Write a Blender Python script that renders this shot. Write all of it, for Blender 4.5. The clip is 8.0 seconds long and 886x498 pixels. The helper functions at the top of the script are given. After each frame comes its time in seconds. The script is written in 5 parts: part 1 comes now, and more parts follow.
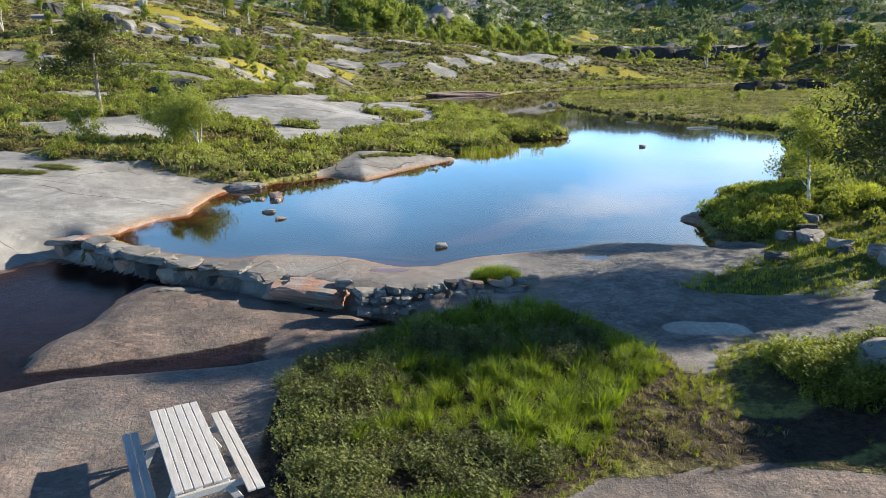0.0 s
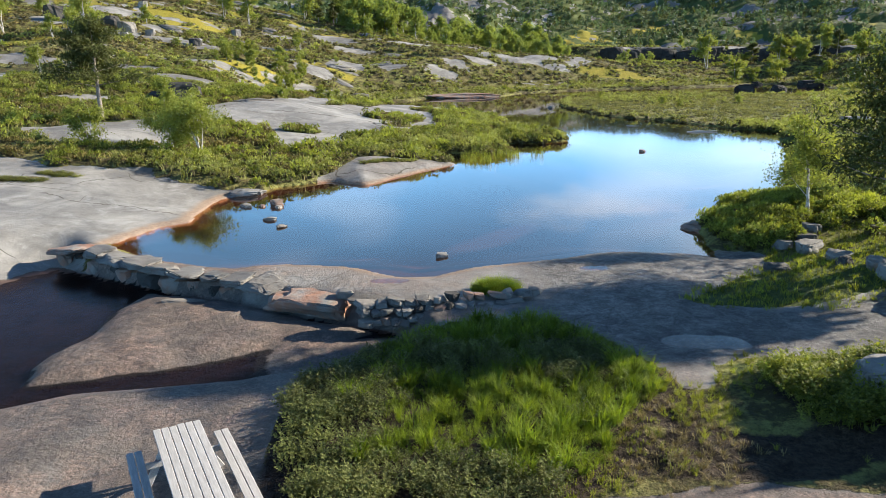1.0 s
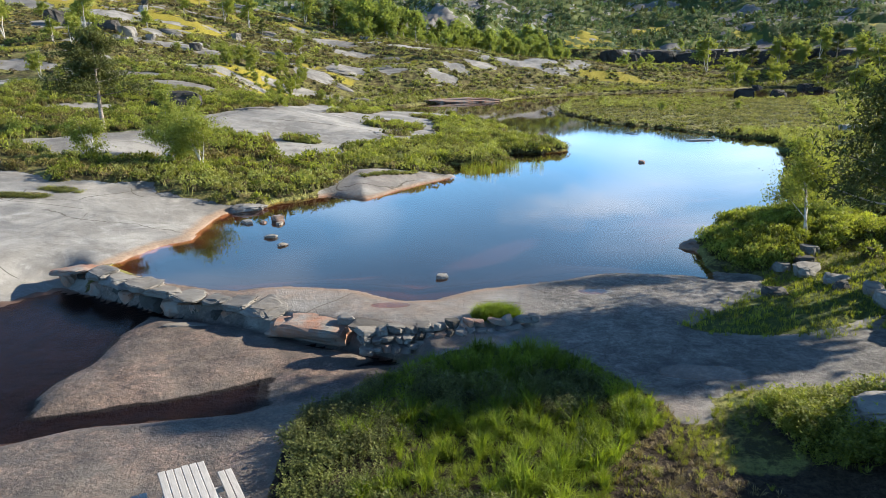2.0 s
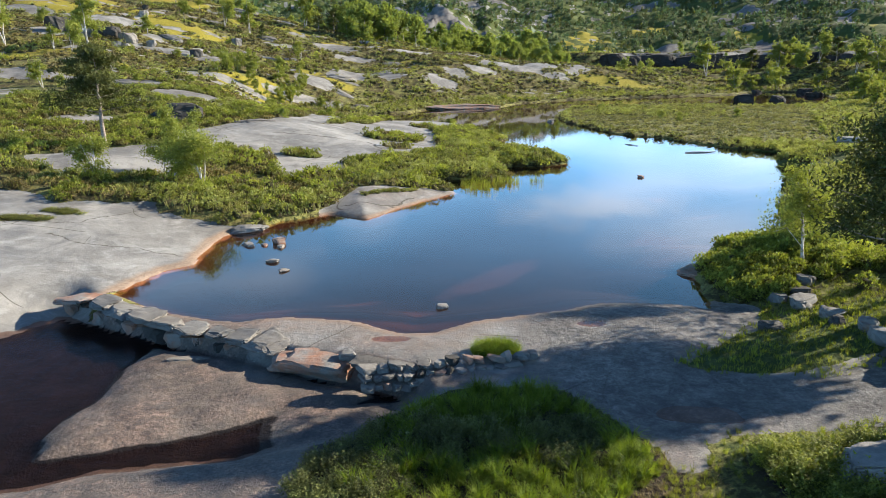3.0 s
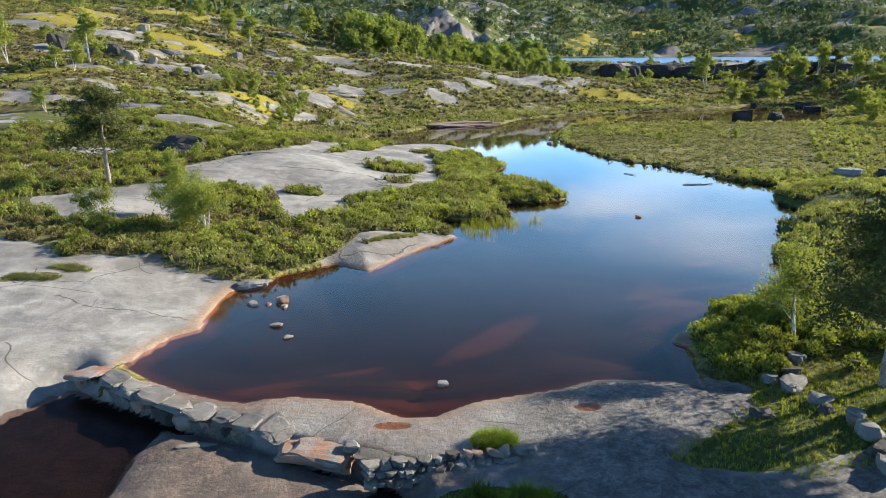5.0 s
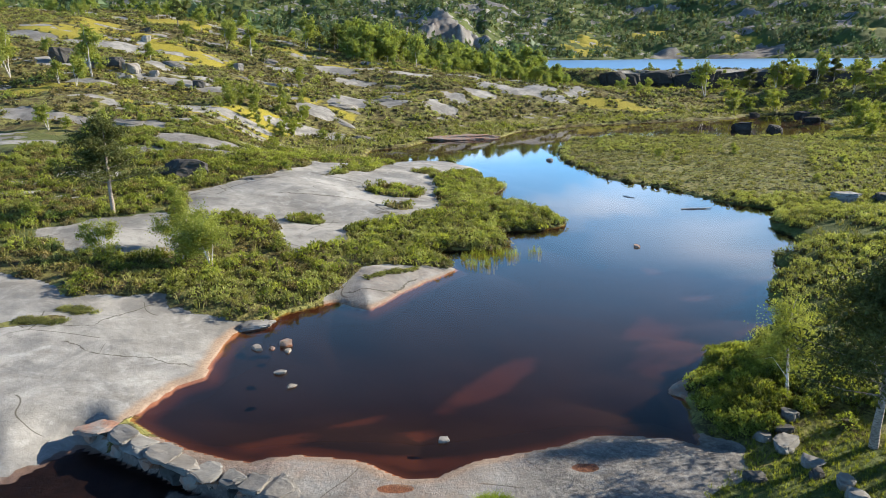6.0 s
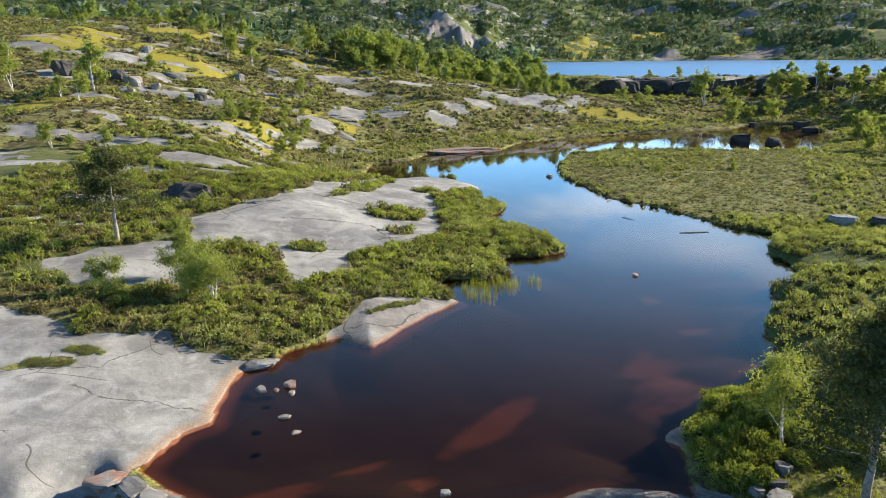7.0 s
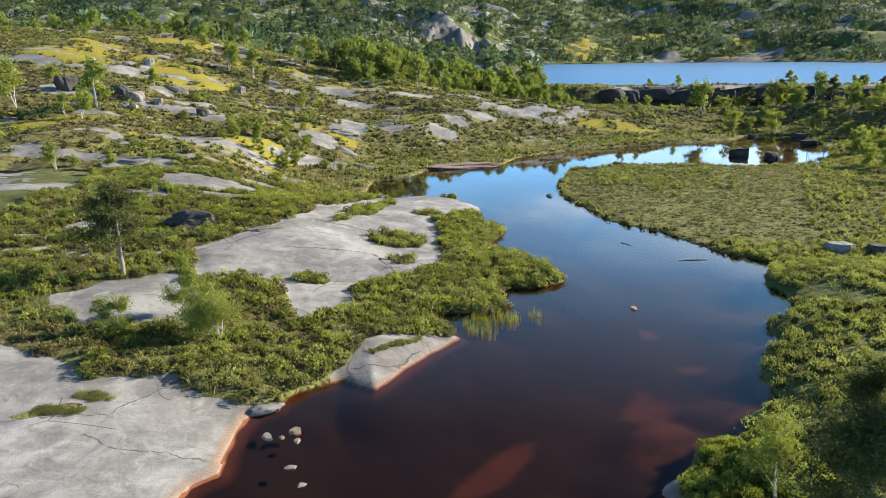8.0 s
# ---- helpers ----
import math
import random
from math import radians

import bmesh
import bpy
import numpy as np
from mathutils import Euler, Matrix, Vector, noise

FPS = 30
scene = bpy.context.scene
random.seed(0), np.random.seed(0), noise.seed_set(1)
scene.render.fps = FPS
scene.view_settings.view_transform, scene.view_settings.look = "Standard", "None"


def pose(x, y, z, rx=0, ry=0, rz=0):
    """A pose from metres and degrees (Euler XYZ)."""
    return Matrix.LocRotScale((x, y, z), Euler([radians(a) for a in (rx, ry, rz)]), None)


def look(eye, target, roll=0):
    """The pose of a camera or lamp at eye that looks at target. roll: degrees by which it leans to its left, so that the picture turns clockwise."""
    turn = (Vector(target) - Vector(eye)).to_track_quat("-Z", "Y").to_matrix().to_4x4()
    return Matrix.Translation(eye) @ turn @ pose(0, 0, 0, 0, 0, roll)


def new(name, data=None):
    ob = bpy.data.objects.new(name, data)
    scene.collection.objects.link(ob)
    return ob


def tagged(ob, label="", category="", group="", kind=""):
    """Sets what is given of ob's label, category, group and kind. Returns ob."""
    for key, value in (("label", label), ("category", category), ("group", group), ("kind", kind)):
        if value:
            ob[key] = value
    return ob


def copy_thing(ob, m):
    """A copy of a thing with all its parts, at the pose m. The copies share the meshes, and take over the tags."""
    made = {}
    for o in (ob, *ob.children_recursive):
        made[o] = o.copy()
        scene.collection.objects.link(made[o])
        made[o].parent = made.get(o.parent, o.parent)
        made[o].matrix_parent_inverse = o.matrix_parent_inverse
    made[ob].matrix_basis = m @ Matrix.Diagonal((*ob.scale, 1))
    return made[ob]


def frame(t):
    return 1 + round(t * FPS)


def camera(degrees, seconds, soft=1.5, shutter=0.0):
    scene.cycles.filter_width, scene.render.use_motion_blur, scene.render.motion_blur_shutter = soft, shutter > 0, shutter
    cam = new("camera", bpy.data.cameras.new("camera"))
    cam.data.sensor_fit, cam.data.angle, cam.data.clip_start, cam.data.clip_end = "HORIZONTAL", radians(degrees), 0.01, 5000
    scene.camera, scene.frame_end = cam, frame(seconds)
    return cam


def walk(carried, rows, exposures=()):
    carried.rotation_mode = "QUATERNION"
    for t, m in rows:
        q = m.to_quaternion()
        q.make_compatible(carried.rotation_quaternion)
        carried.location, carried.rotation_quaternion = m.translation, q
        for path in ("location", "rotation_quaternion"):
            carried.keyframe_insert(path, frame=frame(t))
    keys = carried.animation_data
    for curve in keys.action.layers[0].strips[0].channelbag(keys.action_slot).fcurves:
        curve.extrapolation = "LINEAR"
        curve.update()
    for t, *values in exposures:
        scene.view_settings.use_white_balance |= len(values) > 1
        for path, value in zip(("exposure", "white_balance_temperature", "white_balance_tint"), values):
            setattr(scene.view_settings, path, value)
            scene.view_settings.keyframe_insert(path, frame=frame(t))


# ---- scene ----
# Camera: a drone that rises straight up over the near bank, its gimbal held still.
cam = camera(66.0, 8.0, soft=0.7)
TILT, ROLL = -15.68, -0.44
ROWS = [
    (0.0, 0.005, -0.011, 6.200),
    (0.5, -0.005, -0.016, 6.335),
    (1.0, -0.011, -0.009, 6.535),
    (1.5, -0.013, 0.006, 6.861),
    (3.0, -0.007, 0.093, 8.355),
    (3.5, -0.004, 0.130, 8.942),
    (4.0, -0.002, 0.167, 9.545),
    (4.5, -0.001, 0.204, 10.266),
    (6.0, -0.022, 0.294, 13.458),
    (6.5, -0.040, 0.311, 14.517),
    (7.0, -0.067, 0.319, 15.663),
    (7.5, -0.102, 0.316, 16.927),
    (8.0, -0.147, 0.300, 18.308),
]
walk(cam, [(t, pose(x, y, z, 90 + TILT, 0, 0) @ pose(0, 0, 0, 0, 0, ROLL)) for t, x, y, z in ROWS])

# World: clear evening sky with thin high cloud, one low sun from the east of the pond.
SUN_AZ, SUN_EL = radians(70), radians(23)
world = bpy.data.worlds.new("sky")
scene.world = world
world.use_nodes = True
wn, wl = world.node_tree.nodes, world.node_tree.links
sky = wn.new("ShaderNodeTexSky")
sky.sky_type, sky.sun_disc, sky.sun_elevation, sky.sun_rotation = "NISHITA", False, SUN_EL, SUN_AZ
sky.air_density, sky.dust_density, sky.ozone_density = 1.1, 0.1, 6.0
w_co, w_map, w_noise = wn.new("ShaderNodeTexCoord"), wn.new("ShaderNodeMapping"), wn.new("ShaderNodeTexNoise")
w_map.inputs["Scale"].default_value = (2.2, 1.6, 7.0)
w_noise.inputs["Scale"].default_value, w_noise.inputs["Detail"].default_value = 0.9, 2.5
w_ramp, w_mix = wn.new("ShaderNodeValToRGB"), wn.new("ShaderNodeMix")
w_ramp.color_ramp.elements[0].position, w_ramp.color_ramp.elements[1].position = 0.46, 0.74
w_ramp.color_ramp.elements[0].color, w_ramp.color_ramp.elements[1].color = (0.62, 0.62, 0.62, 1), (0.95, 0.95, 0.95, 1)
w_mix.data_type = "RGBA"
w_white, w_tint = wn.new("ShaderNodeMapRange"), wn.new("ShaderNodeMix")
w_white.inputs["From Min"].default_value, w_white.inputs["From Max"].default_value = 0.58, 0.76
w_tint.data_type = "RGBA"
w_tint.inputs["A"].default_value, w_tint.inputs["B"].default_value = (3.6, 8.9, 15.4, 1), (12.2, 14.4, 17.4, 1)
wl.new(w_noise.outputs["Fac"], w_white.inputs["Value"])
# one streak of thin cloud low in the north
w_spot, w_far, w_streak, w_most = wn.new("ShaderNodeMapping"), wn.new("ShaderNodeVectorMath"), wn.new("ShaderNodeMapRange"), wn.new("ShaderNodeMath")
w_spot.vector_type = "TEXTURE"
w_spot.inputs["Location"].default_value, w_spot.inputs["Scale"].default_value = (0.225, 0.95, 0.205), (0.17, 0.6, 0.034)
w_spot.inputs["Rotation"].default_value = (0, radians(7), 0)
w_wisp, w_push = wn.new("ShaderNodeTexNoise"), wn.new("ShaderNodeMath")
w_wisp.inputs["Scale"].default_value, w_wisp.inputs["Detail"].default_value = 9.0, 4.0
w_push.operation, w_far.operation, w_most.operation = "MULTIPLY_ADD", "LENGTH", "MAXIMUM"
w_push.inputs[1].default_value = 1.1
w_streak.inputs["From Min"].default_value, w_streak.inputs["From Max"].default_value = 1.5, 0.75
w_streak.inputs["To Max"].default_value = 0.8
wl.new(w_co.outputs["Generated"], w_spot.inputs["Vector"])
wl.new(w_map.outputs["Vector"], w_wisp.inputs["Vector"])
wl.new(w_spot.outputs["Vector"], w_far.inputs[0])
wl.new(w_wisp.outputs["Fac"], w_push.inputs[0])
wl.new(w_far.outputs["Value"], w_push.inputs[2])
wl.new(w_push.outputs[0], w_streak.inputs["Value"])
wl.new(w_streak.outputs["Result"], w_most.inputs[0])
wl.new(w_white.outputs["Result"], w_most.inputs[1])
wl.new(w_most.outputs[0], w_tint.inputs["Factor"])
wl.new(w_tint.outputs["Result"], w_mix.inputs["B"])
wl.new(w_co.outputs["Generated"], w_map.inputs["Vector"])
wl.new(w_map.outputs["Vector"], w_noise.inputs["Vector"])
wl.new(w_noise.outputs["Fac"], w_ramp.inputs["Fac"])
w_split, w_low, w_veil = wn.new("ShaderNodeSeparateXYZ"), wn.new("ShaderNodeMapRange"), wn.new("ShaderNodeMath")
w_low.inputs["From Min"].default_value, w_low.inputs["From Max"].default_value = 0.50, 0.10
w_veil.operation = "MULTIPLY"
wl.new(w_co.outputs["Generated"], w_split.inputs["Vector"])
wl.new(w_split.outputs["Z"], w_low.inputs["Value"])
wl.new(w_low.outputs["Result"], w_veil.inputs[0])
wl.new(w_ramp.outputs["Color"], w_veil.inputs[1])
wl.new(w_veil.outputs[0], w_mix.inputs["Factor"])
w_deep = wn.new("ShaderNodeMix")
w_deep.data_type, w_deep.blend_type = "RGBA", "MULTIPLY"
w_deep.inputs["Factor"].default_value, w_deep.inputs["B"].default_value = 1.0, (0.44, 0.44, 0.48, 1)
wl.new(sky.outputs["Color"], w_deep.inputs["A"])
wl.new(w_deep.outputs["Result"], w_mix.inputs["A"])
wl.new(w_mix.outputs["Result"], wn["Background"].inputs["Color"])
wn["Background"].inputs["Strength"].default_value = 0.088

sun = new("sun", bpy.data.lights.new("sun", "SUN"))
sun.data.energy, sun.data.angle, sun.data.color = 5.0, radians(0.55), (1.0, 0.90, 0.74)
SUN_WAY = Vector((math.sin(SUN_AZ) * math.cos(SUN_EL), math.cos(SUN_AZ) * math.cos(SUN_EL), math.sin(SUN_EL)))
sun.matrix_world = look(SUN_WAY * 300, (0, 0, 0))
scene.view_settings.exposure = 1.24


# ---- materials ----
class Nodes:
    """Short hand for building one node material."""

    def __init__(self, name):
        self.m = bpy.data.materials.new(name)
        self.m.use_nodes = True
        self.t = self.m.node_tree
        self.bsdf = self.t.nodes["Principled BSDF"]
        self.geo = None

    def put(self, socket, value):
        if isinstance(value, bpy.types.NodeSocket):
            self.t.links.new(value, socket)
        elif isinstance(value, tuple) and len(value) == 3 and socket.type == "RGBA":
            socket.default_value = (*value, 1)
        else:
            socket.default_value = value

    def where(self):
        self.geo = self.geo or self.t.nodes.new("ShaderNodeNewGeometry")
        return self.geo.outputs["Position"]

    def noise(self, scale, detail=4.0, rough=0.55, vec=None, warp=0.0):
        n = self.t.nodes.new("ShaderNodeTexNoise")
        n.inputs["Scale"].default_value, n.inputs["Detail"].default_value = scale, detail
        n.inputs["Roughness"].default_value, n.inputs["Distortion"].default_value = rough, warp
        self.put(n.inputs["Vector"], vec or self.where())
        return n.outputs["Fac"]

    def cracks(self, scale, vec=None):
        n = self.t.nodes.new("ShaderNodeTexVoronoi")
        n.feature = "DISTANCE_TO_EDGE"
        n.inputs["Scale"].default_value = scale
        self.put(n.inputs["Vector"], vec or self.where())
        return n.outputs["Distance"]

    def squeeze(self, sx, sy, sz, vec=None):
        n = self.t.nodes.new("ShaderNodeMapping")
        n.inputs["Scale"].default_value = (sx, sy, sz)
        self.put(n.inputs["Vector"], vec or self.where())
        return n.outputs["Vector"]

    def ramp(self, fac, a, b, lo=0.0, hi=1.0):
        n = self.t.nodes.new("ShaderNodeMapRange")
        n.inputs["From Min"].default_value, n.inputs["From Max"].default_value = a, b
        n.inputs["To Min"].default_value, n.inputs["To Max"].default_value = lo, hi
        self.put(n.inputs["Value"], fac)
        return n.outputs["Result"]

    def math(self, op, a, b=0.0):
        n = self.t.nodes.new("ShaderNodeMath")
        n.operation = op
        self.put(n.inputs[0], a)
        self.put(n.inputs[1], b)
        return n.outputs[0]

    def mix(self, fac, a, b, blend="MIX"):
        n = self.t.nodes.new("ShaderNodeMix")
        n.data_type, n.blend_type = "RGBA", blend
        self.put(n.inputs["Factor"], fac)
        self.put(n.inputs["A"], a)
        self.put(n.inputs["B"], b)
        return n.outputs["Result"]

    def attr(self, name):
        n = self.t.nodes.new("ShaderNodeAttribute")
        n.attribute_name = name
        return n.outputs["Fac"]

    def island(self):
        self.where()
        return self.geo.outputs["Random Per Island"]

    def by_object(self):
        return self.t.nodes.new("ShaderNodeObjectInfo").outputs["Random"]

    def bump(self, height, strength, distance):
        n = self.t.nodes.new("ShaderNodeBump")
        n.inputs["Strength"].default_value, n.inputs["Distance"].default_value = strength, distance
        self.put(n.inputs["Height"], height)
        self.t.links.new(n.outputs["Normal"], self.bsdf.inputs["Normal"])

    def done(self, colour, rough=0.9, spec=0.3):
        self.put(self.bsdf.inputs["Base Color"], colour)
        self.put(self.bsdf.inputs["Roughness"], rough)
        self.bsdf.inputs["Specular IOR Level"].default_value = spec
        return self.m


def granite(n, tint=1.0):
    """Weathered grey granite: broad stains, lichen, fine grain. Returns colour and height."""
    broad = n.noise(0.16, 6, 0.65, warp=0.6)
    blot = n.noise(0.9, 7, 0.72, warp=0.5)
    fleck = n.noise(5.0, 5, 0.75)
    grain = n.noise(38.0, 3, 0.7)
    c = n.mix(n.ramp(broad, 0.38, 0.60), (0.165 * tint, 0.160 * tint, 0.152 * tint), (0.365 * tint, 0.355 * tint, 0.335 * tint))
    c = n.mix(n.ramp(blot, 0.54, 0.70, 0, 0.7), c, (0.125 * tint, 0.120 * tint, 0.112 * tint))
    c = n.mix(n.ramp(blot, 0.46, 0.30, 0, 0.6), c, (0.42 * tint, 0.412 * tint, 0.395 * tint))
    c = n.mix(n.ramp(fleck, 0.58, 0.74, 0, 0.4), c, (0.11 * tint, 0.105 * tint, 0.095 * tint))
    c = n.mix(n.ramp(fleck, 0.40, 0.28, 0, 0.3), c, (0.43 * tint, 0.42 * tint, 0.39 * tint))
    c = n.mix(n.ramp(grain, 0.40, 0.8, 0, 0.22), c, (0.10, 0.095, 0.09))
    c = n.mix(n.ramp(n.noise(0.34, 6, 0.68, warp=1.0), 0.50, 0.62, 0, 0.6), c, (0.155 * tint, 0.155 * tint, 0.155 * tint))
    c = n.mix(n.ramp(n.noise(0.5, 6, 0.7, warp=0.8), 0.55, 0.70, 0, 0.6), c, (0.44 * tint, 0.44 * tint, 0.43 * tint))
    streak = n.noise(0.8, 6, 0.65, n.squeeze(0.22, 1.5, 0.6))
    c = n.mix(n.ramp(streak, 0.55, 0.72, 0, 0.5), c, (0.15 * tint, 0.138 * tint, 0.122 * tint))
    return c, n.math("ADD", n.math("MULTIPLY", blot, 0.7), n.math("ADD", n.math("MULTIPLY", fleck, 0.3), n.math("MULTIPLY", grain, 0.1)))


def ground_material():
    n = Nodes("ground_mix")
    rock, rust, moss = n.attr("rock"), n.attr("rust"), n.attr("moss")
    bed, soil_shade, lawn = n.attr("bed"), n.attr("soil_shade"), n.attr("lawn")
    ragged = n.noise(1.3, 6, 0.7)
    fine = n.noise(9.0, 5, 0.7)
    edge = n.math("ADD", n.math("MULTIPLY", n.math("SUBTRACT", ragged, 0.5), 0.9), n.math("MULTIPLY", n.math("SUBTRACT", fine, 0.5), 0.5))
    is_rock = n.ramp(n.math("ADD", rock, edge), 0.46, 0.54)
    # heath soil: brown litter, heather, pale grass and low green
    patch = n.noise(0.22, 6, 0.7, warp=0.5)
    mid = n.noise(1.1, 6, 0.75)
    heath = n.mix(n.ramp(patch, 0.40, 0.60), (0.105, 0.085, 0.034), (0.23, 0.23, 0.068))
    heath = n.mix(n.ramp(mid, 0.49, 0.58, 0, 0.9), heath, (0.048, 0.036, 0.016))
    heath = n.mix(n.ramp(mid, 0.46, 0.34, 0, 0.7), heath, (0.29, 0.265, 0.085))
    heath = n.mix(n.ramp(n.noise(7.0, 5, 0.75), 0.5, 0.66, 0, 0.7), heath, (0.045, 0.045, 0.016))
    heath = n.mix(n.ramp(n.math("ADD", lawn, n.math("MULTIPLY", edge, 0.5)), 0.4, 0.65), heath, n.mix(n.ramp(fine, 0.35, 0.65), (0.050, 0.075, 0.018), (0.12, 0.14, 0.04)))
    heath = n.mix(n.ramp(n.math("ADD", n.attr("marsh"), n.math("MULTIPLY", edge, 0.4)), 0.3, 0.6), heath, n.mix(n.ramp(n.noise(2.8, 6, 0.8), 0.42, 0.60), (0.065, 0.075, 0.020), n.mix(n.ramp(n.noise(0.3, 5, 0.7), 0.4, 0.6), (0.17, 0.185, 0.042), (0.30, 0.26, 0.09))))
    heath = n.mix(n.ramp(n.math("ADD", soil_shade, edge), 0.42, 0.58), heath, n.mix(n.ramp(fine, 0.35, 0.68), (0.016, 0.011, 0.008), (0.075, 0.055, 0.036)))
    heath = n.mix(n.ramp(n.math("ADD", moss, n.math("MULTIPLY", edge, 0.8)), 0.42, 0.6), heath, n.mix(n.ramp(fine, 0.3, 0.7), (0.16, 0.135, 0.020), (0.40, 0.345, 0.045)))
    stone, lift = granite(n)
    film_shade = n.attr("film_shade")
    bent = n.t.nodes.new("ShaderNodeVectorMath")
    bent.operation = "ADD"
    n.put(bent.inputs[0], n.squeeze(0.13, 0.20, 0.05))
    n.put(bent.inputs[1], n.math("MULTIPLY", n.noise(0.22, 1.5, 0.5), 0.5))
    seam = n.math("ADD", n.cracks(1.0, bent.outputs[0]), n.ramp(n.noise(0.23, 2), 0.46, 0.56, 0, 0.02))
    stone = n.mix(n.ramp(seam, 0.001, 0.006, 0.8, 0.0), stone, (0.050, 0.045, 0.030))
    stone = n.mix(n.ramp(n.math("ADD", rust, n.math("MULTIPLY", edge, 0.7)), 0.25, 0.8, 0, 0.8), stone, n.mix(n.ramp(fine, 0.35, 0.65), (0.24, 0.155, 0.10), (0.35, 0.255, 0.18)))
    stone = n.mix(n.ramp(n.math("ADD", film_shade, n.math("MULTIPLY", edge, 0.5)), 0.2, 0.8, 0, 0.8), stone, n.mix(n.ramp(n.noise(2.6, 6, 0.75), 0.35, 0.65), (0.050, 0.038, 0.035), n.mix(n.ramp(n.noise(13.0, 4, 0.8), 0.38, 0.62), (0.11, 0.082, 0.068), n.mix(n.ramp(n.noise(0.55, 4, 0.7), 0.42, 0.6), (0.19, 0.165, 0.14), (0.42, 0.285, 0.225)))))
    fur = n.noise(0.75, 7, 0.72, n.squeeze(0.6, 1.5, 1), 0.8)
    stone = n.mix(n.ramp(n.math("ADD", n.attr("lichen_shade"), n.math("MULTIPLY", n.math("SUBTRACT", fur, 0.5), 1.6)), 0.35, 1.0, 0, 0.72), stone, n.mix(n.ramp(n.noise(1.9, 8, 0.78, warp=0.6), 0.38, 0.60), (0.034, 0.034, 0.036), n.mix(n.ramp(n.noise(7.0, 6, 0.75), 0.4, 0.6), (0.11, 0.105, 0.10), (0.30, 0.29, 0.27))))
    joints = [((-22.4, 30.2), (-17.0, 31.5)), ((-17.2, 31.4), (-15.4, 34.9)), ((-17.8, 29.7), (-16.1, 28.8)), ((-16.2, 28.85), (-11.2, 28.5)), ((-13.4, 68.6), (-7.0, 67.2)),
              ((-14.3, 58.2), (-6.8, 59.5)), ((-6.7, 59.4), (-4.2, 55.1)), ((-12.6, 52.0), (-8.0, 52.6)), ((-5.9, 37.8), (-2.6, 38.5)), ((-3.0, 38.3), (-1.6, 40.9)), ((-21.5, 56.0), (-15.5, 62.2))]
    for (x0, y0), (x1, y1) in joints:
        local = n.t.nodes.new("ShaderNodeMapping")
        local.vector_type = "TEXTURE"
        local.inputs["Location"].default_value, local.inputs["Rotation"].default_value = (x0, y0, 0), (0, 0, math.atan2(y1 - y0, x1 - x0))
        n.put(local.inputs["Vector"], n.where())
        part_xyz = n.t.nodes.new("ShaderNodeSeparateXYZ")
        n.put(part_xyz.inputs[0], local.outputs["Vector"])
        off = n.math("ABSOLUTE", n.math("ADD", part_xyz.outputs["Y"], n.math("MULTIPLY", n.math("SUBTRACT", n.noise(0.9, 5, 0.6), 0.5), 1.1)))
        reach = math.hypot(x1 - x0, y1 - y0)
        on_it = n.math("MULTIPLY", n.ramp(part_xyz.outputs["X"], 0, 0.4), n.ramp(part_xyz.outputs["X"], reach, reach - 0.4))
        stone = n.mix(n.math("MULTIPLY", on_it, n.ramp(off, 0.0005 * abs(y0), 0.0019 * abs(y0), 0.85, 0)), stone, (0.055, 0.048, 0.032))
    c = n.mix(is_rock, heath, stone)
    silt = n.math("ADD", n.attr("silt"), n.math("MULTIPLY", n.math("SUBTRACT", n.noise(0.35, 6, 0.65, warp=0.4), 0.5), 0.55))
    # red silt over a bed painted near black for light lost in deep water
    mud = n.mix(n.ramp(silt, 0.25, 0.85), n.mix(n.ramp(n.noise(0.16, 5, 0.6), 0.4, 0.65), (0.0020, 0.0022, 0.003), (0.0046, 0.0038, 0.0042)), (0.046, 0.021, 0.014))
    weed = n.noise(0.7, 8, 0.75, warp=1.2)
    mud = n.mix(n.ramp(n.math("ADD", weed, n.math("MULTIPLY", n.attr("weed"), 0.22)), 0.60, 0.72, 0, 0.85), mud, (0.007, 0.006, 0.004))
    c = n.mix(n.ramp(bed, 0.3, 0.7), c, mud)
    c = n.mix(n.ramp(n.math("ADD", n.attr("wet"), n.math("MULTIPLY", edge, 0.4)), 0.35, 0.65), c, n.mix(n.ramp(n.noise(1.4, 6, 0.75, n.squeeze(1.6, 0.6, 1)), 0.4, 0.7), (0.004, 0.003, 0.004), (0.020, 0.012, 0.010)))
    rough = n.math("ADD", n.math("MULTIPLY", n.noise(4.0, 6, 0.75), 0.8), n.math("MULTIPLY", n.noise(17.0, 4, 0.7), 0.25))
    tufted = n.math("MULTIPLY", n.math("MULTIPLY", n.noise(2.2, 5, 0.7), 2.4), n.math("SUBTRACT", 1.0, is_rock))
    n.bump(n.math("MULTIPLY", n.ramp(bed, 0.0, 0.5, 1, 0.06), n.math("ADD", n.math("ADD", n.math("MULTIPLY", lift, 0.5), n.math("MULTIPLY", rough, n.ramp(film_shade, 0.0, 0.6, 0.25, 0.8))), tufted)), 0.7, 0.15)
    return n.done(c, n.ramp(is_rock, 0, 1, 0.95, 0.72), 0.25)


def rock_material(name, tint, warm=0.0):
    n = Nodes(name)
    c, lift = granite(n, tint)
    c = n.mix(n.math("MULTIPLY", n.by_object(), 0.4), c, (0.30 * tint, 0.25 * tint, 0.20 * tint))
    if warm:
        c = n.mix(n.ramp(n.noise(2.0, 4, 0.6), 0.35, 0.65, 0, warm), c, (0.36, 0.17, 0.10))
    n.bump(n.math("ADD", lift, n.noise(7.0, 5, 0.7)), 0.6, 0.05)
    return n.done(c, 0.85, 0.25)


